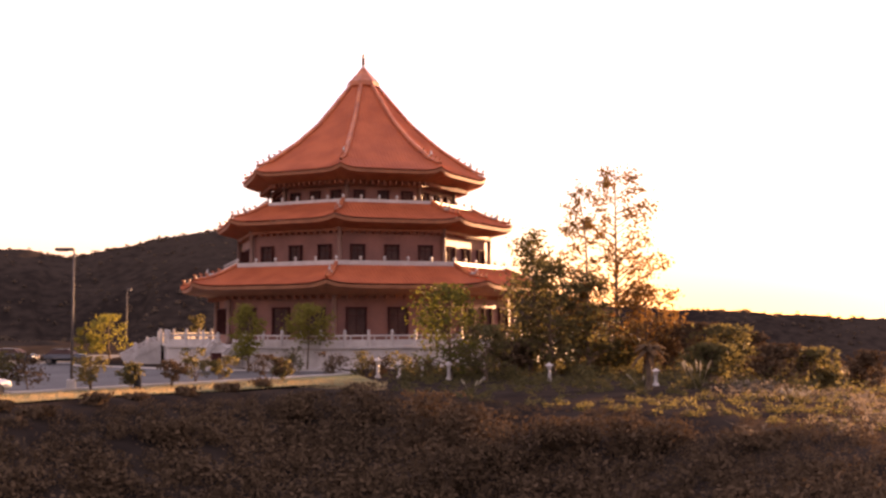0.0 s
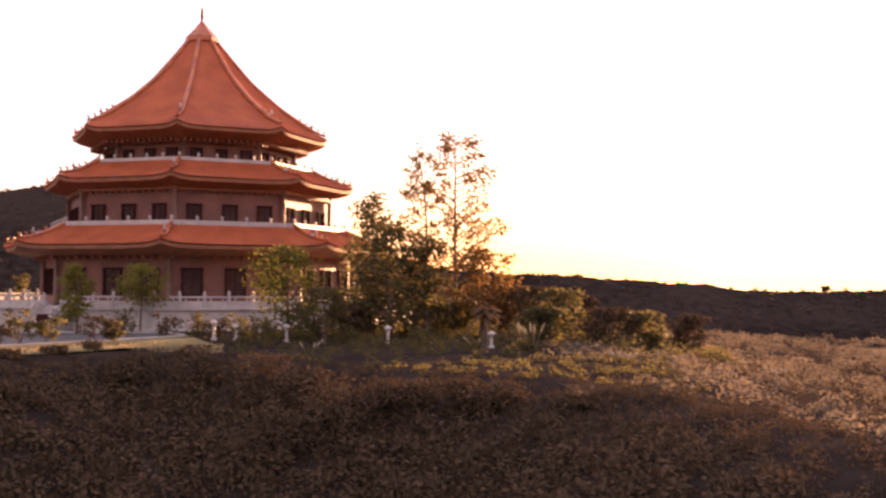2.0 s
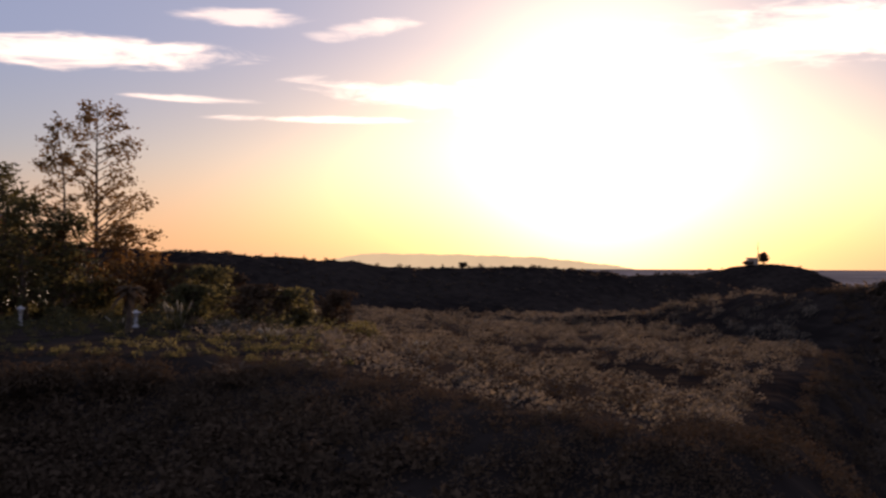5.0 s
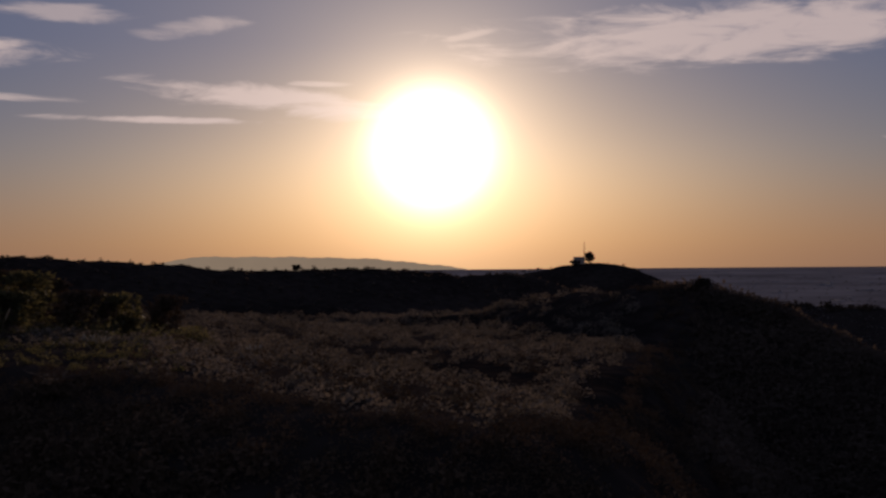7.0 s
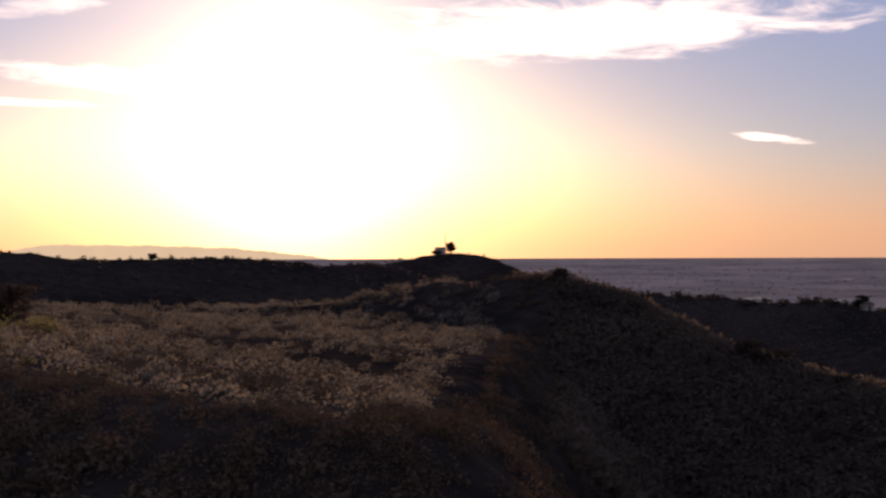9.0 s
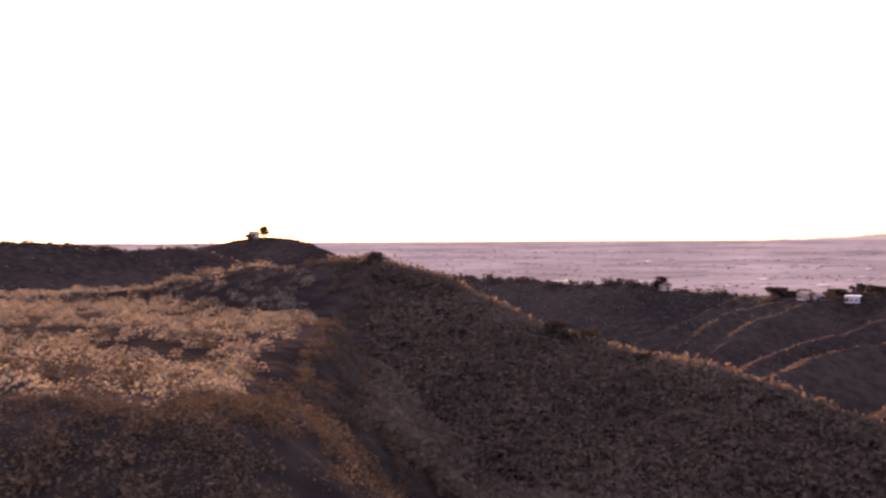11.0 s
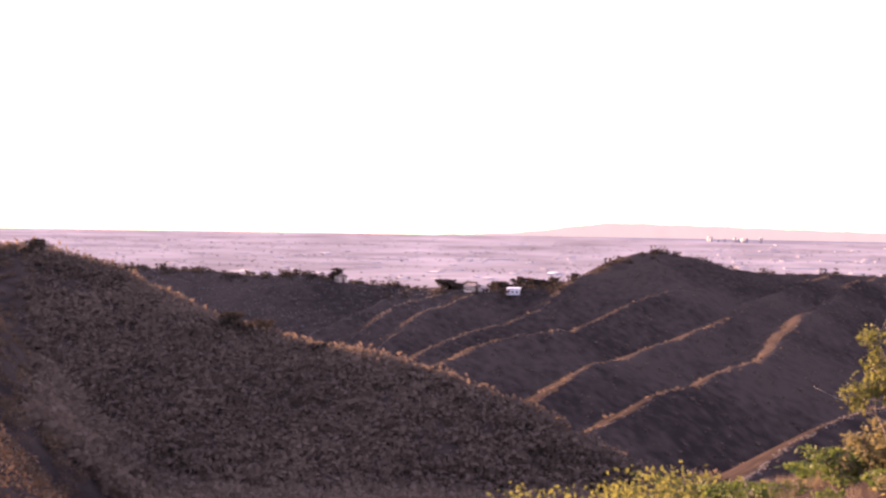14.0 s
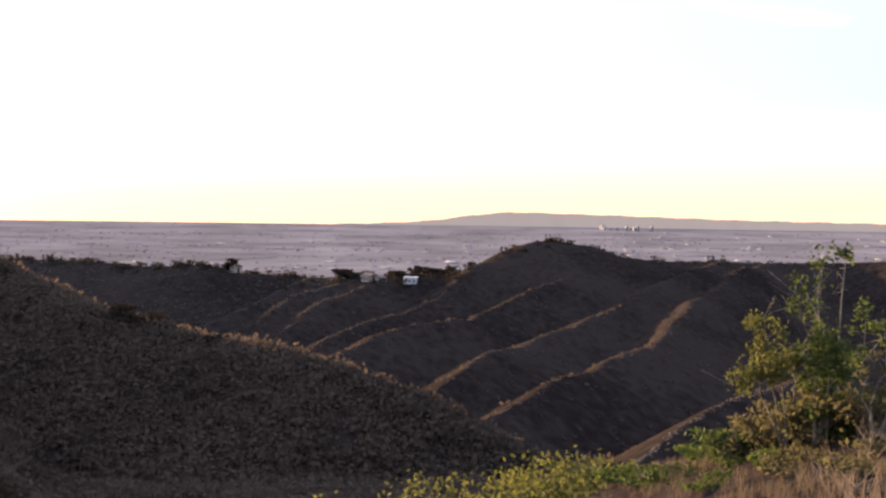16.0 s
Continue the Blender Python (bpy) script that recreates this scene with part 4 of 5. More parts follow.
for i, (az, d, top, r) in enumerate(((22.3, 53.5, -3.8, 0.75), (20.6, 53, -4.1, 0.85), (17.8, 56, -3.55, 0.7), (15.9, 58.5, -3.6, 0.5), (13.2, 61, -3.35, 0.6), (11.4, 64, -3.2, 0.75), (9.4, 67, -3.0, 0.6))):
    bush("round_shrub", az, d, top, r, M_BRUSH, label="dark clipped round shrub on the lawn edge", seed=60 + i, group="round shrubs", leaves=420)
for i, (az, d, top, r) in enumerate(((4.3, 80, -1.5, 0.9), (3.4, 79, -1.8, 0.8), (2.0, 80, -1.6, 1.0), (1.0, 79, -1.9, 0.8), (-1.8, 78, -1.5, 1.0), (5.9, 82, -1.6, 0.9), (8.0, 84, -1.3, 1.0), (-3.2, 86, -0.3, 1.6), (-4.3, 86, -0.1, 1.8), (-5.4, 87, -0.2, 1.7), (-6.5, 86, 0.0, 1.8), (-7.6, 87, -0.2, 1.7), (-8.6, 86, -0.4, 1.7), (-3.7, 80, -1.0, 1.3), (-9.6, 84, -0.8, 1.5))):
    bush("garden_bush", az, d, top, r, (M_OLIVE, M_BRUSH)[i % 2], label="dark garden bush below the terrace wall", seed=70 + i, group="garden bushes", leaves=420 if r < 1.2 else 1100, size=0.12 if r < 1.2 else 0.17)

for i, (az, d, top, r) in enumerate(((1.2, 49, -3.7, 1.7), (-0.8, 47, -4.3, 1.5), (4.2, 56, -3.3, 1.5), (-2.6, 44, -5.4, 1.6), (-6.5, 45, -5.0, 1.6), (0.4, 43, -6.4, 1.5), (7.5, 60, -3.6, 1.3), (-10.5, 44, -5.0, 1.4), (14.0, 53, -5.0, 1.3), (-16.5, 42, -5.5, 1.3))):
    tree("large_bush", az, d, top, r, M_BRUSH, bare=0.05, leaves=1700, size=0.11, cone=0.15, trunk=0.06, limbs=30, label="large dark bush rising from the brush on the bank", category="bush", group="large bushes on the bank", seed=150 + i, stems=4, tufts=1.5)

# foreground bushes and the leggy tree on the near slope
FORE = ((-81.0, 21, -12.3, 1.05), (-82.7, 20, -12.9, 0.9), (-84.3, 21, -12.5, 1.0), (-79.3, 22, -13.6, 0.6), (-74.7, 23, -13.6, 0.42), (-72.2, 22, -14.3, 0.3),
        (-86.4, 20, -13.3, 0.55), (-88.3, 18, -12.8, 0.45), (-90.2, 20, -13.0, 0.6), (-93.6, 17, -12.0, 0.5), (-77.0, 22, -14.2, 0.35))
for i, (az, d, top, r) in enumerate(FORE):
    x, y, _ = spot(az, d, z=0)
    r = max(r, 0.3 * (EYE + d * math.tan(radians(top)) - ground_at(x, y)))
    tree("near_bush", az, d, top, r, M_YELLOW if i < 6 or i == 10 else M_LEAF, bare=0.05, leaves=4800, size=0.07, cone=0.1, trunk=0.03, limbs=40, label="sunlit yellow-green bush on the near slope", category="bush", seed=80 + i, group="bushes on the near slope", stems=1 if i < 3 else 3, tufts=1.7)


def leggy_shrub(az, d, clumps, label, seed, leaf=M_LEAF, size=0.045, per=130):
    """A straggling shrub: thin crooked stems from one root, each ending in a loose clump of leaves.
    clumps: (heading, elevation, radius) of each clump."""
    rng = np.random.default_rng(seed)
    x, y, _ = spot(az, d, z=0)
    root = Vector((x, y, ground_at(x, y) - 0.05))
    t = empty("leggy_shrub", Matrix.Translation(root), label=label, category="shrub", group="leggy shrubs on the near slope")
    leaves = []
    for c_az, c_el, r in clumps:
        e = Vector(spot(c_az, d + rng.normal() * 0.35, c_el)) - root
        m = Vector((e.x * 0.35, e.y * 0.35, e.z * 0.5)) + Vector(rng.normal(size=3)) * 0.07
        m2 = m.lerp(e, 0.55) + Vector(rng.normal(size=3)) * 0.06
        v, f = tube([(rng.normal() * 0.08, rng.normal() * 0.08, 0), m, m2, e, e + (e - m2) * 0.35], [0.015, 0.012, 0.009, 0.006, 0.003], 5)
        for _ in range(5):
            b = m2.lerp(e, rng.random())
            v2, f2 = tube([b, b + Vector(rng.normal(size=3)) * r * 0.5, b + Vector(rng.normal(size=3)) * r * 0.9 + Vector((0, 0, r * 0.5))], [0.006, 0.004, 0.002], 4)
            f = f + [tuple(i + len(v) for i in q) for q in f2]
            v = v + v2
        quads("stem", v, f, M_PALEBARK, t, smooth=True)
        n = int(per * (r / 0.2) ** 1.6) + 20
        hub = np.array(e) + rng.normal(size=(5, 3)) * r * 0.55
        c = hub[rng.integers(0, 5, n)] + rng.normal(size=(n, 3)) * r * 0.33
        u = rng.normal(size=(n, 3)) + np.array((0, 0, -0.4))
        u /= np.linalg.norm(u, axis=1, keepdims=True)
        w = np.cross(u, rng.normal(size=(n, 3)))
        w /= np.linalg.norm(w, axis=1, keepdims=True)
        sz = size * rng.uniform(0.6, 1.3, (n, 1))
        leaves.append(np.stack([c - u * sz, c - w * sz * 0.5, c + u * sz, c + w * sz * 0.5], 1).reshape(-1, 3))
    v = np.concatenate(leaves)
    quads("foliage", v, np.arange(len(v)).reshape(-1, 4), leaf, t, "loose green leaves")
    return t


leggy_shrub(-95.6, 18, ((-95.0, -1.7, 0.17), (-96.0, -1.5, 0.12), (-94.1, -3.3, 0.22), (-93.7, -4.2, 0.15), (-94.6, -4.3, 0.16), (-97.0, -4.6, 0.2), (-97.9, -5.4, 0.2), (-96.6, -6.6, 0.22)), "tall straggling shrub with thin pale stems and sparse leaves", 95, per=110)
leggy_shrub(-93.4, 17.5, ((-92.2, -5.2, 0.22), (-91.9, -6.0, 0.18), (-92.6, -6.7, 0.25), (-91.0, -7.6, 0.27), (-92.0, -7.5, 0.2), (-93.4, -6.9, 0.24)), "spreading shrub with sunlit yellow-green leaves", 96, M_YELLOW, per=170)
leggy_shrub(-94.9, 17.2, ((-94.1, -6.6, 0.26), (-94.8, -6.2, 0.27), (-95.6, -6.2, 0.26), (-95.2, -7.1, 0.25), (-94.6, -7.9, 0.2), (-96.3, -7.4, 0.22)), "bushy shrub with bright green leaves", 97, per=200)
leggy_shrub(-97.6, 16.5, ((-97.0, -7.8, 0.16), (-98.2, -6.9, 0.18), (-99.0, -5.0, 0.22), (-99.6, -3.6, 0.2), (-100.4, -6.0, 0.25)), "dry straggling shrub with few leaves", 98, M_OLIVE, per=70)

for i, (az, d, top, r) in enumerate(((-89.2, 18.5, -13.2, 0.4), (-91.4, 18, -12.4, 0.45), (-92.8, 19, -11.6, 0.5), (-95.4, 16.5, -12.4, 0.5), (-97.0, 18, -10.6, 0.6), (-98.8, 16, -11.4, 0.6), (-100.6, 18, -9.5, 0.7), (-90.4, 16.5, -13.6, 0.5), (-94.2, 16, -12.8, 0.5), (-97.8, 15, -13.4, 0.5), (-87.2, 18, -13.6, 0.5), (-93.5, 17.8, -9.0, 0.55), (-95.0, 17.4, -8.4, 0.6), (-96.4, 17.6, -8.2, 0.6), (-92.2, 18, -9.7, 0.5), (-98.0, 17, -7.8, 0.6), (-91.0, 18.4, -10.6, 0.45))):
    tree("slope_shrub", az, d, top, r, (M_OLIVE, M_LEAF, M_OLIVE)[i % 3], bare=0.05, leaves=1100, size=0.05, cone=0.1, trunk=0.025, limbs=30, label="low tangled olive-green shrub in dry grass", category="shrub", seed=170 + i, group="shrubs in the dry grass", stems=4, tufts=1.6)

# dry grass on the near slope
p = sow(1900, -84, -106, 14, 32) + sow(900, -90, -108, 8.5, 15)
blades = []
for _ in range(4):
    n = 12
    b = RNG.normal(size=(n, 3)) * np.array((0.25, 0.25, 0))
    tip = b + RNG.normal(size=(n, 3)) * np.array((0.25, 0.25, 0.1)) + np.array((0, 0, 1))
    sd = RNG.normal(size=(n, 3)) * np.array((0.014, 0.014, 0))
    blades.append(np.stack([b - sd, b + sd, tip + sd * 0.3, tip - sd * 0.3], 1).reshape(-1, 3))
twigs = []
for _ in range(4):
    n = 14
    b = RNG.normal(size=(n, 3)) * np.array((0.3, 0.3, 0)) + np.array((0, 0, 0.25)) * RNG.random((n, 1))
    tip = b + RNG.normal(size=(n, 3)) * np.array((0.4, 0.4, 0.25)) + np.array((0, 0, 0.6))
    sd = RNG.normal(size=(n, 3)) * np.array((0.016, 0.016, 0))
    twigs.append(np.stack([b - sd, b + sd, tip + sd * 0.3, tip - sd * 0.3], 1).reshape(-1, 3))
scatter("dry_grass", "straw-coloured dry grass on the near slope", "grass", M_DRYGRASS, p, RNG.uniform(0.06, 0.2, len(p)), blades)
p = sow(110, -94, -107, 12, 22)
scatter("dry_stalks", "brown dry weed stalks on the near slope", "weeds", M_SAGE, p, RNG.uniform(0.2, 0.45, len(p)), twigs)


# ---- car park, verge and kerb ----
LOT = [(-76, 46), (-24, 60), (-17.5, 67.5), (-11, 75.5), (-6.5, 81.5), (-9, 86.5), (-20, 88), (-34, 99), (-38, 132), (-82, 132)]
bm = bmesh.new()
f = bm.faces.new([bm.verts.new((x, y, 0.05)) for x, y in LOT])
if f.normal.z < 0:
    f.normal_flip()
tagged(part("car_park", bm, M_ASPHALT), label="worn grey asphalt car park with faded bay lines", category="car park", kind="structure")


def resample(points, n):
    p = np.array(points, float)
    s = np.concatenate([[0], np.cumsum(np.linalg.norm(np.diff(p, axis=0), axis=1))])
    t = np.linspace(0, s[-1], n)
    return np.stack([np.interp(t, s, p[:, 0]), np.interp(t, s, p[:, 1])], 1)


outer, inner = resample([(-70, 33.5), (-22, 49.4), (-15.5, 58.4), (-9, 67.4), (-3.5, 66.5)], 60), resample([(-76, 46), (-24, 60), (-17.5, 67.5), (-11, 75.5), (-6.5, 81.5)], 60)
rows = [outer * (1 - t) + inner * t for t in np.linspace(0, 1, 9)]
rows = np.array(rows)
gz = np.maximum(height(rows[..., 0], rows[..., 1]), 0) + 0.06
gi2 = np.arange(9 * 60).reshape(9, 60)
lf = np.stack([gi2[:-1, :-1], gi2[:-1, 1:], gi2[1:, 1:], gi2[1:, :-1]], -1).reshape(-1, 4)
tagged(quads("lawn_verge", np.concatenate([rows, gz[..., None]], -1).reshape(-1, 3), lf, M_LAWN, smooth=True), label="dry yellow-green grass verge along the car park", category="lawn", kind="structure")
kerb = empty("kerb", label="pale concrete kerb round the car park", category="kerb", kind="structure")
for (ax, ay), (bx, by) in zip(LOT[:7], LOT[1:8]):
    a, b = Vector((ax, ay, 0.09)), Vector((bx, by, 0.09))
    n = max(1, round((b - a).length / 3))
    for i in range(n):
        q, d = a.lerp(b, (i + 0.5) / n), (b - a)
        part("kerb_stone", boxed((d.length / n - 0.02, 0.18, 0.2), Matrix.Translation(q) @ Matrix.Rotation(math.atan2(d.y, d.x), 4, "Z"), 0.03), M_CONCRETE, kerb)
marks = empty("bay_lines", label="faded white parking bay lines", category="road marking", kind="structure")
for i in range(12):
    part("bay_line", boxed((0.1, 4.6, 0.006), pose(-64 + i * 2.7, 64 + i * 0.9, 0.057, 0, 0, 15)), M_PAINT, marks)
    part("bay_line", boxed((0.1, 4.6, 0.006), pose(-70 + i * 2.7, 100 + i * 0.2, 0.057, 0, 0, 5)), M_PAINT, marks)
p = sow(2600, 26, 3, 54, 84, lambda x, y: (edge_distance(x, y) < -0.6) & (edge_distance(x, y) > -6.0) & (x < -2))
scatter("verge_grass", "dry yellowish grass tufts on the verge", "grass", M_STRAW, p, RNG.uniform(0.08, 0.28, len(p)), blades)

# stairs up to the terrace
for k, t0, t1 in ((6, 0.25, 0.6), (7, 0.36, 0.52)):
    a, b = oct_pt(21.9, k + t0, 0), oct_pt(21.9, k + t1, 0)
    mid, along = (a + b) / 2, (b - a).normalized()
    out = Vector((along.y, -along.x, 0))
    turn = Matrix.Rotation(math.atan2(along.y, along.x), 4, "Z")
    wide = (b - a).length
    st = empty("stair", terrace.matrix_basis, label="white stone steps with sloping balustrades up to the terrace", category="stair", group="terrace stairs")
    for i in range(11):
        h = 1.9 - i * 0.172
        part("step", boxed((wide, 0.34, h), Matrix.Translation(mid + out * (0.17 + 0.3 * i) + Vector((0, 0, h / 2 - 0.02 * (i > 0)))) @ turn, 0.015), M_WHITE, st)
    for e in (a, b):
        balustrade(st, e + Vector((0, 0, 1.75)), e + out * 3.4 + Vector((0, 0, 0.05)), 0.95, 1.2)


# ---- lamps, posts, cars ----
def street_lamp(az, d, top, arm, label):
    x, y, _ = spot(az, d, z=0)
    h = EYE + d * math.tan(radians(top))
    t = empty("street_lamp", pose(x, y, 0, 0, 0, 0), label=label, category="street lamp", group="car park lamps")
    part("base", turned_shape([(0.28, 0), (0.28, 0.55), (0.24, 0.62)], 12), M_CONCRETE, t)
    part("pole", turned_shape([(0.085, 0.6), (0.07, h * 0.5), (0.05, h - 0.1)], 10), M_STEEL, t, smooth=True)
    hd = part("head", boxed((abs(arm), 0.42, 0.2), Matrix.Translation((arm * 0.5, 0, h - 0.1)), 0.05), M_STEEL, t)
    part("lens", boxed((abs(arm) * 0.6, 0.3, 0.05), Matrix.Translation((arm * 0.6, 0, h - 0.21))), M_LENS, hd)
    return t


street_lamp(18.93, 68, 3.75, -1.1, "tall weathered steel lamp with a box head over the verge")
street_lamp(16.33, 126, 1.72, 0.5, "tall steel lamp with a small pale head in the car park")


def car(az, d, turn, paint, label):
    """A saloon car: body, cabin glass, four wheels, lamps."""
    x, y, _ = spot(az, d, z=0)
    t = empty("car", pose(x, y, 0.055, 0, 0, turn), label=label, category="car", group="parked cars")
    side = [(-2.2, 0.35), (-2.25, 0.7), (-1.9, 0.95), (-1.2, 1.0), (1.15, 0.98), (2.0, 0.85), (2.25, 0.6), (2.2, 0.32)]
    bm = bmesh.new()
    l = [bm.verts.new((q[0], -0.88, q[1])) for q in side]
    r = [bm.verts.new((q[0], 0.88, q[1])) for q in side]
    bm.faces.new(l)
    bm.faces.new(list(reversed(r)))
    for i in range(len(side)):
        bm.faces.new((l[i - 1], r[i - 1], r[i], l[i]))
    bmesh.ops.recalc_face_normals(bm, faces=bm.faces)
    bmesh.ops.bevel(bm, geom=list(bm.edges), offset=0.06, segments=2, affect="EDGES")
    body = part("body", bm, paint, t, smooth=True)
    bm = bmesh.new()
    lo = [bm.verts.new(q) for q in ((-1.75, -0.82, 0.95), (1.0, -0.82, 0.95), (1.0, 0.82, 0.95), (-1.75, 0.82, 0.95))]
    hi = [bm.verts.new(q) for q in ((-1.1, -0.62, 1.4), (0.25, -0.62, 1.4), (0.25, 0.62, 1.4), (-1.1, 0.62, 1.4))]
    for i in range(4):
        bm.faces.new((lo[i - 1], lo[i], hi[i], hi[i - 1]))
    bm.faces.new(hi)
    bmesh.ops.recalc_face_normals(bm, faces=bm.faces)
    part("cabin_glass", bm, M_GLASS, t)
    part("roof_panel", boxed((1.5, 1.26, 0.06), Matrix.Translation((-0.42, 0, 1.42)), 0.025), paint, t)
    for sx in (-1.35, 1.4):
        for sy in (-0.8, 0.8):
            m = Matrix.Translation((sx, sy, 0.32)) @ Matrix.Rotation(math.pi / 2, 4, "X")
            w = part("tyre", turned_shape([(0.2, -0.11), (0.3, -0.11), (0.32, -0.06), (0.32, 0.06), (0.3, 0.11), (0.2, 0.11)], 18, m), M_RUBBER, t, smooth=True)
            part("rim", turned_shape([(0.2, -0.115), (0.2, 0.115)], 14, m), M_STEEL, w)
    for sy in (-0.6, 0.6):
        part("headlight", boxed((0.08, 0.35, 0.14), Matrix.Translation((2.2, sy, 0.68)), 0.02), M_LENS, body)
        part("tail_light", boxed((0.08, 0.35, 0.14), Matrix.Translation((-2.22, sy, 0.76)), 0.02), M_RED, body)
    return t


car(19.2, 108, 5, M_CARDARK, "black saloon car parked on the asphalt")
car(21.6, 112, -8, M_CARDARK, "dark saloon car parked beside another car")
car(23.75, 63, 62, M_CARPALE, "silver car parked near the verge")
car(13.9, 113, 80, M_CARDARK, "dark car parked at the foot of the stair")

for i, (az, d, h) in enumerate(((3.45, 77, 1.75), (2.3, 77, 1.4), (1.1, 77, 1.7), (-0.3, 74, 1.5), (-2.2, 73, 1.6), (-5.6, 72, 1.5), (-11.1, 68, 1.3))):
    x, y, _ = spot(az, d, z=0)
    z, h = ground_at(x, y), h * 0.85
    t = empty("stone_lantern", pose(x, y, z), label="white stone lantern on a post among the bushes", category="stone lantern", group="stone lanterns in the garden")
    part("post", turned_shape([(0.2, -0.1), (0.2, 0.12), (0.11, 0.2), (0.1, h * 0.62), (0.17, h * 0.66)], 8), M_WHITE, t)
    part("lamp_house", boxed((0.26, 0.26, h * 0.16), Matrix.Translation((0, 0, h * 0.74)), 0.02), M_WHITE, t)
    part("cap", turned_shape([(0.3, h * 0.82), (0.2, h * 0.88), (0.06, h * 0.95), (0.02, h)], 6), M_WHITE, t)

x, y, _ = spot(15.75, 66, z=0)
t = empty("litter_bin", pose(x, y, ground_at(x, y) + 0.04), label="dark litter bin with a steel lid on the verge", category="litter bin")
part("bin_body", turned_shape([(0.2, 0), (0.23, 0.1), (0.23, 0.85), (0.2, 0.9)], 14), M_RUBBER, t)
part("lid", turned_shape([(0.24, 0.9), (0.24, 0.95), (0.15, 1.03), (0.03, 1.06)], 14), M_STEEL, t)
x, y, _ = spot(11.85, 88, z=0)
t = empty("bronze_urn", pose(x, y, 0.05), label="dark bronze urn beside the terrace stair", category="urn")
part("bowl", turned_shape([(0.2, 0.7), (0.4, 0.9), (0.48, 1.15), (0.42, 1.4), (0.5, 1.48), (0.38, 1.5)], 16), M_FRAME, t, smooth=True)
part("pedestal", turned_shape([(0.45, 0), (0.45, 0.15), (0.22, 0.28), (0.2, 0.7)], 12), M_FRAME, t)


# ---- palm and plume grasses ----
x, y, _ = spot(-10.75, 64, z=0)
palm = empty("palm_tree", pose(x, y, ground_at(x, y)), label="small dark fan palm with drooping fronds", category="palm")
hp = EYE + 64 * math.tan(radians(-1.5)) - ground_at(x, y)
v, f = tube([(0, 0, -0.1), (0.03, 0, hp * 0.5), (0, 0.03, hp)], [0.2, 0.17, 0.14], 9)
quads("trunk", v, f, M_BARK, palm, smooth=True)
rngp = np.random.default_rng(5)
for i in range(26):
    a, rise = i * 2.4, rngp.uniform(-0.2, 1.4)
    L = rngp.uniform(0.75, 1.1)
    vs, fs = [], []
    for q in range(7):
        s = q / 6
        c = Vector((math.cos(a) * L * s, math.sin(a) * L * s, hp + rise * s * 0.9 - 0.9 * s * s))
        w = Vector((-math.sin(a), math.cos(a), 0)) * 0.2 * math.sin(math.pi * (0.12 + 0.85 * s))
        vs += [c - w - Vector((0, 0, 0.08)), c, c + w - Vector((0, 0, 0.08))]
    for q in range(6):
        b = 3 * q
        fs += [(b, b + 3, b + 4, b + 1), (b + 1, b + 4, b + 5, b + 2)]
    quads("frond", vs, fs, M_BRUSH, palm)


def plume_plant(az, d, n, tall):
    x, y, _ = spot(az, d, z=0)
    t = empty("plume_grass", pose(x, y, ground_at(x, y)), label="grass clump with pale upright plumes lit from behind", category="grass clump", group="plume grasses")
    rng = np.random.default_rng(int(d * 10))
    vs = []
    for i in range(60):
        a, l = rng.random() * 6.283, tall * rng.uniform(0.4, 0.75)
        e = np.array((math.cos(a) * l * 0.6, math.sin(a) * l * 0.6, l * 0.8))
        sd = np.array((-math.sin(a), math.cos(a), 0)) * 0.02
        vs.append(np.stack([-sd, sd, e + sd * 0.4, e - sd * 0.4]))
    v = np.concatenate(vs)
    quads("blade_tuft", v, np.arange(len(v)).reshape(-1, 4), M_OLIVE, t)
    for i in range(n):
        o = Vector((rng.normal() * 0.25, rng.normal() * 0.25, 0))
        tip = o * 1.8 + Vector((0, 0, tall * rng.uniform(0.8, 1.05)))
        v, f = tube([o * 0.3, tip * 0.6, tip * 0.75, tip * 0.9, tip], [0.01, 0.012, 0.06, 0.05, 0.008], 6)
        quads("plume", v, f, M_PLUME, t)


for az, d, n, tall in ((-13.3, 66, 5, 1.7), (-12.9, 67, 3, 1.5), (-17.8, 58, 9, 0.8), (-18.3, 58, 7, 0.7), (-25.9, 62, 8, 0.9), (-10.4, 66, 3, 0.8), (-1.5, 60, 3, 0.9)):
    plume_plant(az, d, n, tall)


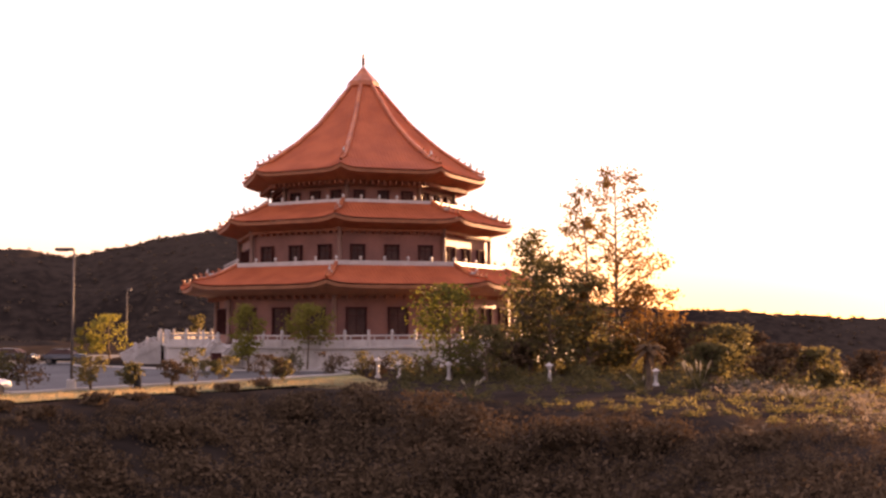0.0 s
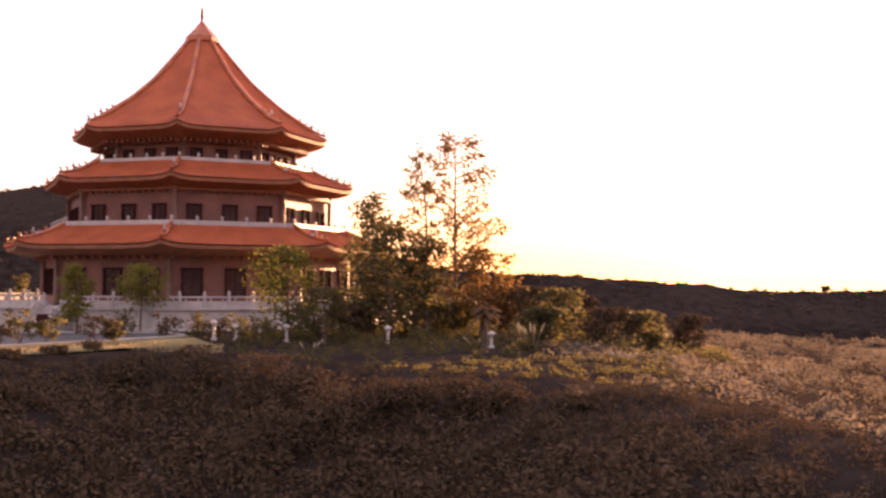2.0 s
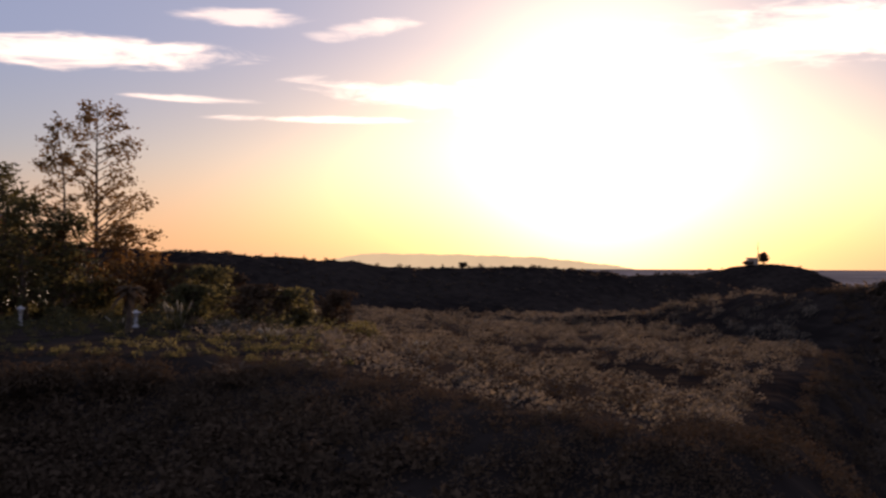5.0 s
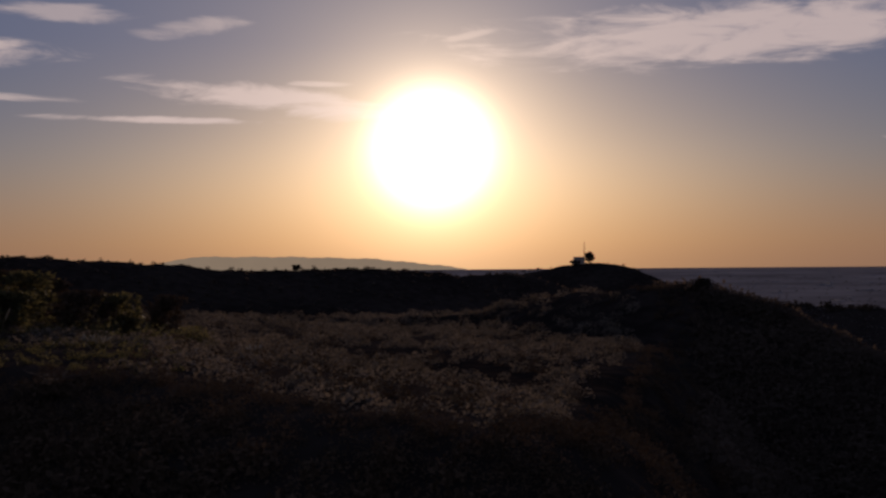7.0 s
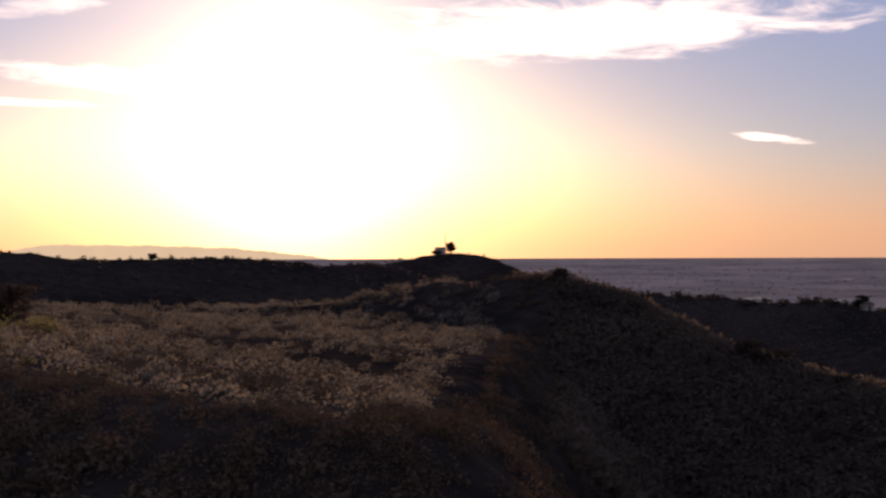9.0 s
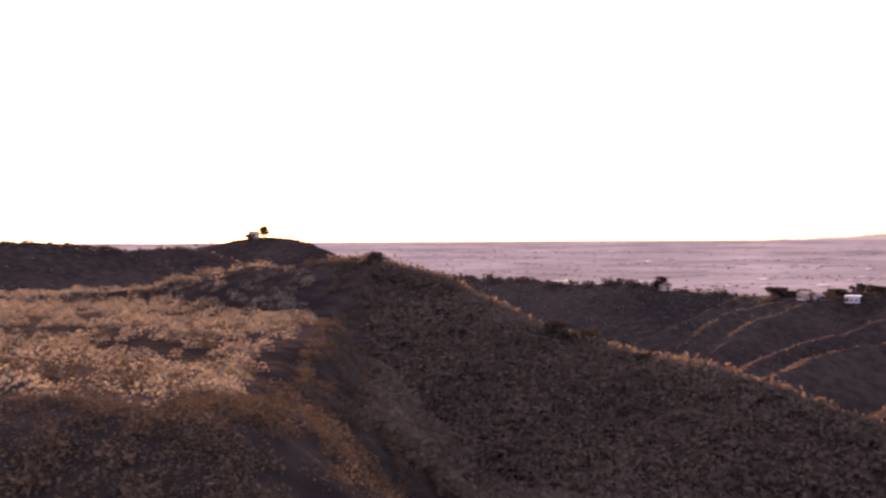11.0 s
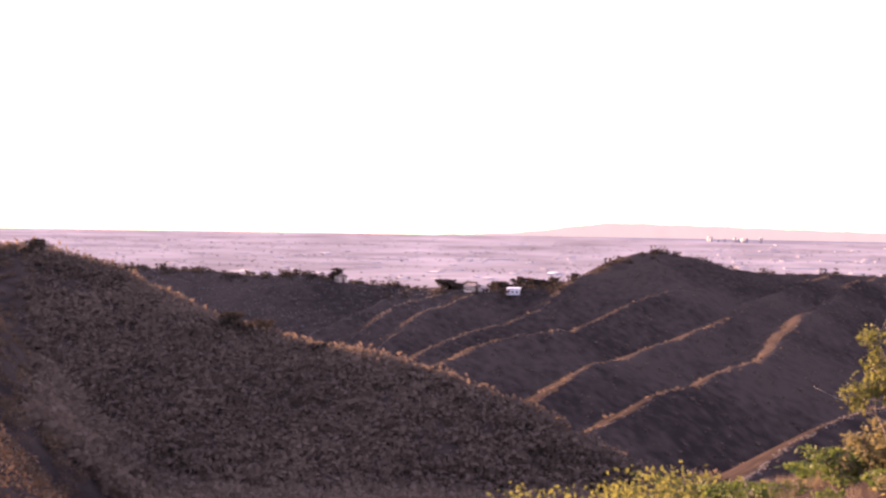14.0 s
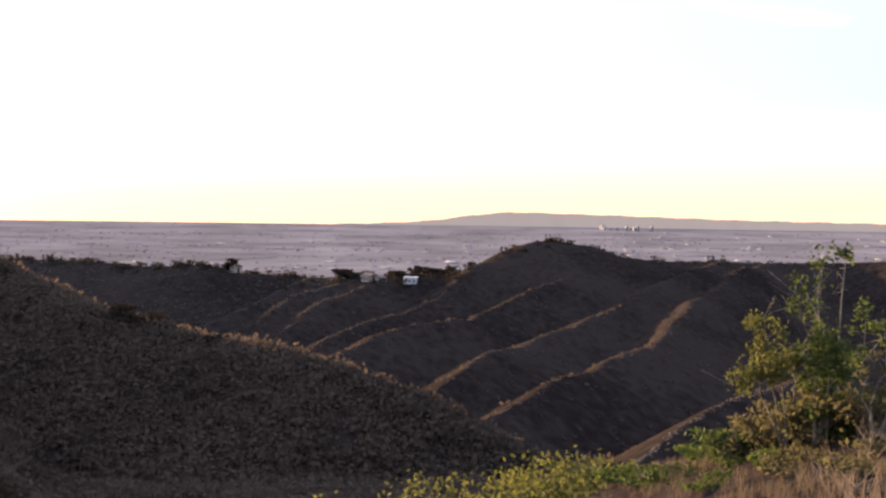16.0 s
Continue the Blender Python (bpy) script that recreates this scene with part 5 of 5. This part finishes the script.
# ---- mast hill, houses, town ----
def gable_house(az, d, turn, size, walls, label, roofm=M_SHINGLE, flat=False, group="houses on the hill"):
    x, y, _ = spot(az, d, z=0)
    w, l, h = size
    t = empty("house", pose(x, y, ground_at(x, y) - 0.3, 0, 0, turn), label=label, category="house", group=group)
    part("wall", boxed((w, l, h + 0.3), Matrix.Translation((0, 0, (h + 0.3) / 2))), walls, t)
    if flat:
        part("roof", boxed((w + 0.5, l + 0.5, 0.35), Matrix.Translation((0, 0, h + 0.47)), 0.05), walls, t)
    else:
        bm = bmesh.new()
        e = 0.5
        pts = [(-w / 2 - e, -l / 2 - e, h + 0.2), (w / 2 + e, -l / 2 - e, h + 0.2), (w / 2 + e, l / 2 + e, h + 0.2), (-w / 2 - e, l / 2 + e, h + 0.2), (-w / 2 - e, 0, h + 0.3 + l * 0.28), (w / 2 + e, 0, h + 0.3 + l * 0.28)]
        q = [bm.verts.new(p) for p in pts]
        for fc in ((0, 1, 5, 4), (2, 3, 4, 5), (1, 2, 5), (3, 0, 4), (3, 2, 1, 0)):
            bm.faces.new([q[i] for i in fc])
        part("roof", bm, roofm, t)
    for sx in (-0.3, 0.05, 0.33):
        for sy in (-1, 1):
            wd = part("window", boxed((w * 0.17, 0.12, h * 0.36), Matrix.Translation((sx * w, sy * (l / 2 + 0.03), h * 0.55)), 0.02), M_FRAME, t)
            part("pane", boxed((w * 0.14, 0.04, h * 0.3), Matrix.Translation((sx * w, sy * (l / 2 + 0.1), h * 0.55))), M_GLASS, wd)
    for sx in (-1, 1):
        part("door", boxed((0.1, 1.0, 2.05), Matrix.Translation((sx * (w / 2 + 0.03), 0, 1.3))), M_FRAME, t)
    return t


gable_house(-43.0, 609, 50, (8, 6, 3.4), M_TAN, "small flat-roofed equipment hut below a mast on the hilltop", flat=True, group="hilltop huts")
x, y, _ = spot(-43.28, 608, z=0)
mast = empty("radio_mast", pose(x, y, ground_at(x, y)), label="thin steel radio mast with cross arms on the hilltop", category="mast")
part("pole", turned_shape([(0.28, -0.3), (0.2, 6), (0.1, 12.5)], 8), M_STEEL, mast)
for i, z in enumerate((7.5, 9.5, 11.2)):
    part("cross_arm", boxed((1.6 - 0.3 * i, 0.12, 0.12), Matrix.Translation((0, 0, z))), M_STEEL, mast)
tree("pine_tree", -43.55, 606, 0.55, 3.0, M_TREEFAR, bare=0.25, leaves=900, size=0.7, cone=0.7, trunk=0.4, limbs=26, label="lone dark pine on the hilltop", category="tree", seed=120)
tree("pine_tree", -42.75, 606, 0.12, 2.4, M_TREEFAR, bare=0.1, leaves=500, size=0.6, cone=0.2, trunk=0.3, limbs=20, label="rounded dark tree beside the hilltop hut", category="tree", seed=121)
tree("ridge_tree", -28.05, 372, 0.0, 1.5, M_TREEFAR, bare=0.1, leaves=400, size=0.4, cone=0.3, trunk=0.15, limbs=16, label="lone dark tree on the ridge line", seed=122)
tree("ridge_tree", -49.05, 189, -0.85, 2.2, M_TREEFAR, bare=0.1, leaves=1500, size=0.22, cone=0.1, trunk=0.14, limbs=30, label="spreading dark tree on the near crest", seed=123, stems=3)
tree("ridge_tree", -59.0, 161, -4.5, 2.2, M_TREEFAR, bare=0.05, leaves=1200, size=0.22, cone=0.1, trunk=0.12, limbs=28, label="dark rounded tree on the slope crest", seed=124, stems=3)
tree("ridge_tree", -60.3, 160, -4.9, 2.0, M_TREEFAR, bare=0.05, leaves=1100, size=0.22, cone=0.1, trunk=0.12, limbs=28, label="dark rounded tree on the slope crest", seed=125, stems=3)
tree("ridge_tree", -63.6, 152, -6.1, 1.6, M_TREEFAR, bare=0.05, leaves=900, size=0.2, cone=0.1, trunk=0.1, limbs=24, label="dark rounded tree on the slope crest", seed=126, stems=3)
tree("ridge_tree", -64.4, 478, -2.2, 3.2, M_TREEFAR, bare=0.1, leaves=700, size=0.6, cone=0.0, trunk=0.3, limbs=22, label="tall dark block-like tree on the far crest", seed=127)
tree("ridge_tree", -77.0, 432, -2.25, 1.6, M_TREEFAR, bare=0.25, leaves=450, size=0.4, cone=0.0, trunk=0.15, limbs=16, label="small lone tree on the hill shoulder", seed=128)
for i, az in enumerate((-74.2, -74.6, -75.0, -75.4, -75.8, -73.2, -71.4, -70.8, -70.2, -72.9)):
    tree("hill_tree", az, 446 - 3 * (i % 3), -2.5 - 0.06 * (i % 4) - (0.22 if i > 4 else 0), 4.2, M_TREEFAR, bare=0.05, leaves=800, size=0.7, cone=0.1, trunk=0.25, limbs=18, label="dark tree among the hilltop houses", seed=130 + i, group="trees among the houses")
gable_house(-73.8, 424, 100, (5.0, 5.5, 2.1), M_STUCCO, "white flat-roofed house among dark trees", flat=True)
gable_house(-72.25, 426, 80, (2.4, 3.0, 1.9), M_STUCCO, "small white house on the hill", flat=False)
gable_house(-71.6, 430, 60, (5, 4.5, 2.0), M_TAN, "tan house with a brown shingle roof")
gable_house(-64.6, 476, 60, (4, 4, 2.6), M_TAN, "tan house below the tall tree")

# the town on the plain
town_v, town_f = [], []
for _ in range(480):
    az, r = RNG.uniform(-103, -46), math.exp(RNG.uniform(math.log(1000), math.log(4300)))
    x, y, _z = spot(az, r, z=0)
    w, l, h = RNG.uniform(8, 30) * (1 + 2.5 * (RNG.random() < 0.15)), RNG.uniform(8, 22), RNG.uniform(0.8, 1.6)
    a = RNG.choice((0.3, 1.87)) + RNG.normal() * 0.05
    town_v.append((x, y, w * math.cos(a), w * math.sin(a), -l * math.sin(a), l * math.cos(a), h))
tw = np.array(town_v)
tz = height(tw[:, 0], tw[:, 1])
c = tw[:, :2]
ux, vx = tw[:, 2:4] / 2, tw[:, 4:6] / 2
corner = [c - ux - vx, c + ux - vx, c + ux + vx, c - ux + vx]
low = [np.column_stack([q, tz - 2]) for q in corner]
high = [np.column_stack([q, tz + tw[:, 6]]) for q in corner]
v = np.stack(low + high, 1).reshape(-1, 3)
b = np.arange(len(tw))[:, None] * 8
fc = np.array([(0, 1, 5, 4), (1, 2, 6, 5), (2, 3, 7, 6), (3, 0, 4, 7), (4, 5, 6, 7)])
faces = (b[:, :, None] + fc[None]).reshape(-1, 4)
M_TOWN = material("pale_building", (0.22, 0.2, 0.195), (0.13, 0.116, 0.115), rough=0.8, scale=0.01, fine=0.03, bump=0, island=0.8)
tagged(quads("town", v, faces, M_TOWN), label="pale scattered buildings of a town on the plain", category="town", kind="stuff")
for i in range(9):
    az = -86.2 + i * 0.3 + RNG.normal() * 0.14
    x, y, _ = spot(az, 4250 + 20 * i, z=0)
    h = RNG.uniform(6, 20)
    z = ground_at(x, y)
    t = empty("tower_block", pose(x, y, z, 0, 0, 20), label="faint tower block on the far skyline", category="tower block", group="far tower blocks")
    part("shaft", boxed((11, 11, h), Matrix.Translation((0, 0, h / 2 - 1))), M_TOWN, t)
    part("crown", boxed((6, 6, 4), Matrix.Translation((0, 0, h + 1))), M_TOWN, t)
p = sow(2200, -46, -103, 800, 3600, lambda x, y: patchy(x, y, 60, 3, 0.3), 0.4)
scatter("valley_trees", "dark belts of trees between the houses on the plain", "trees", M_TREEFAR, p, RNG.uniform(1.0, 3.2, len(p)), TINY)
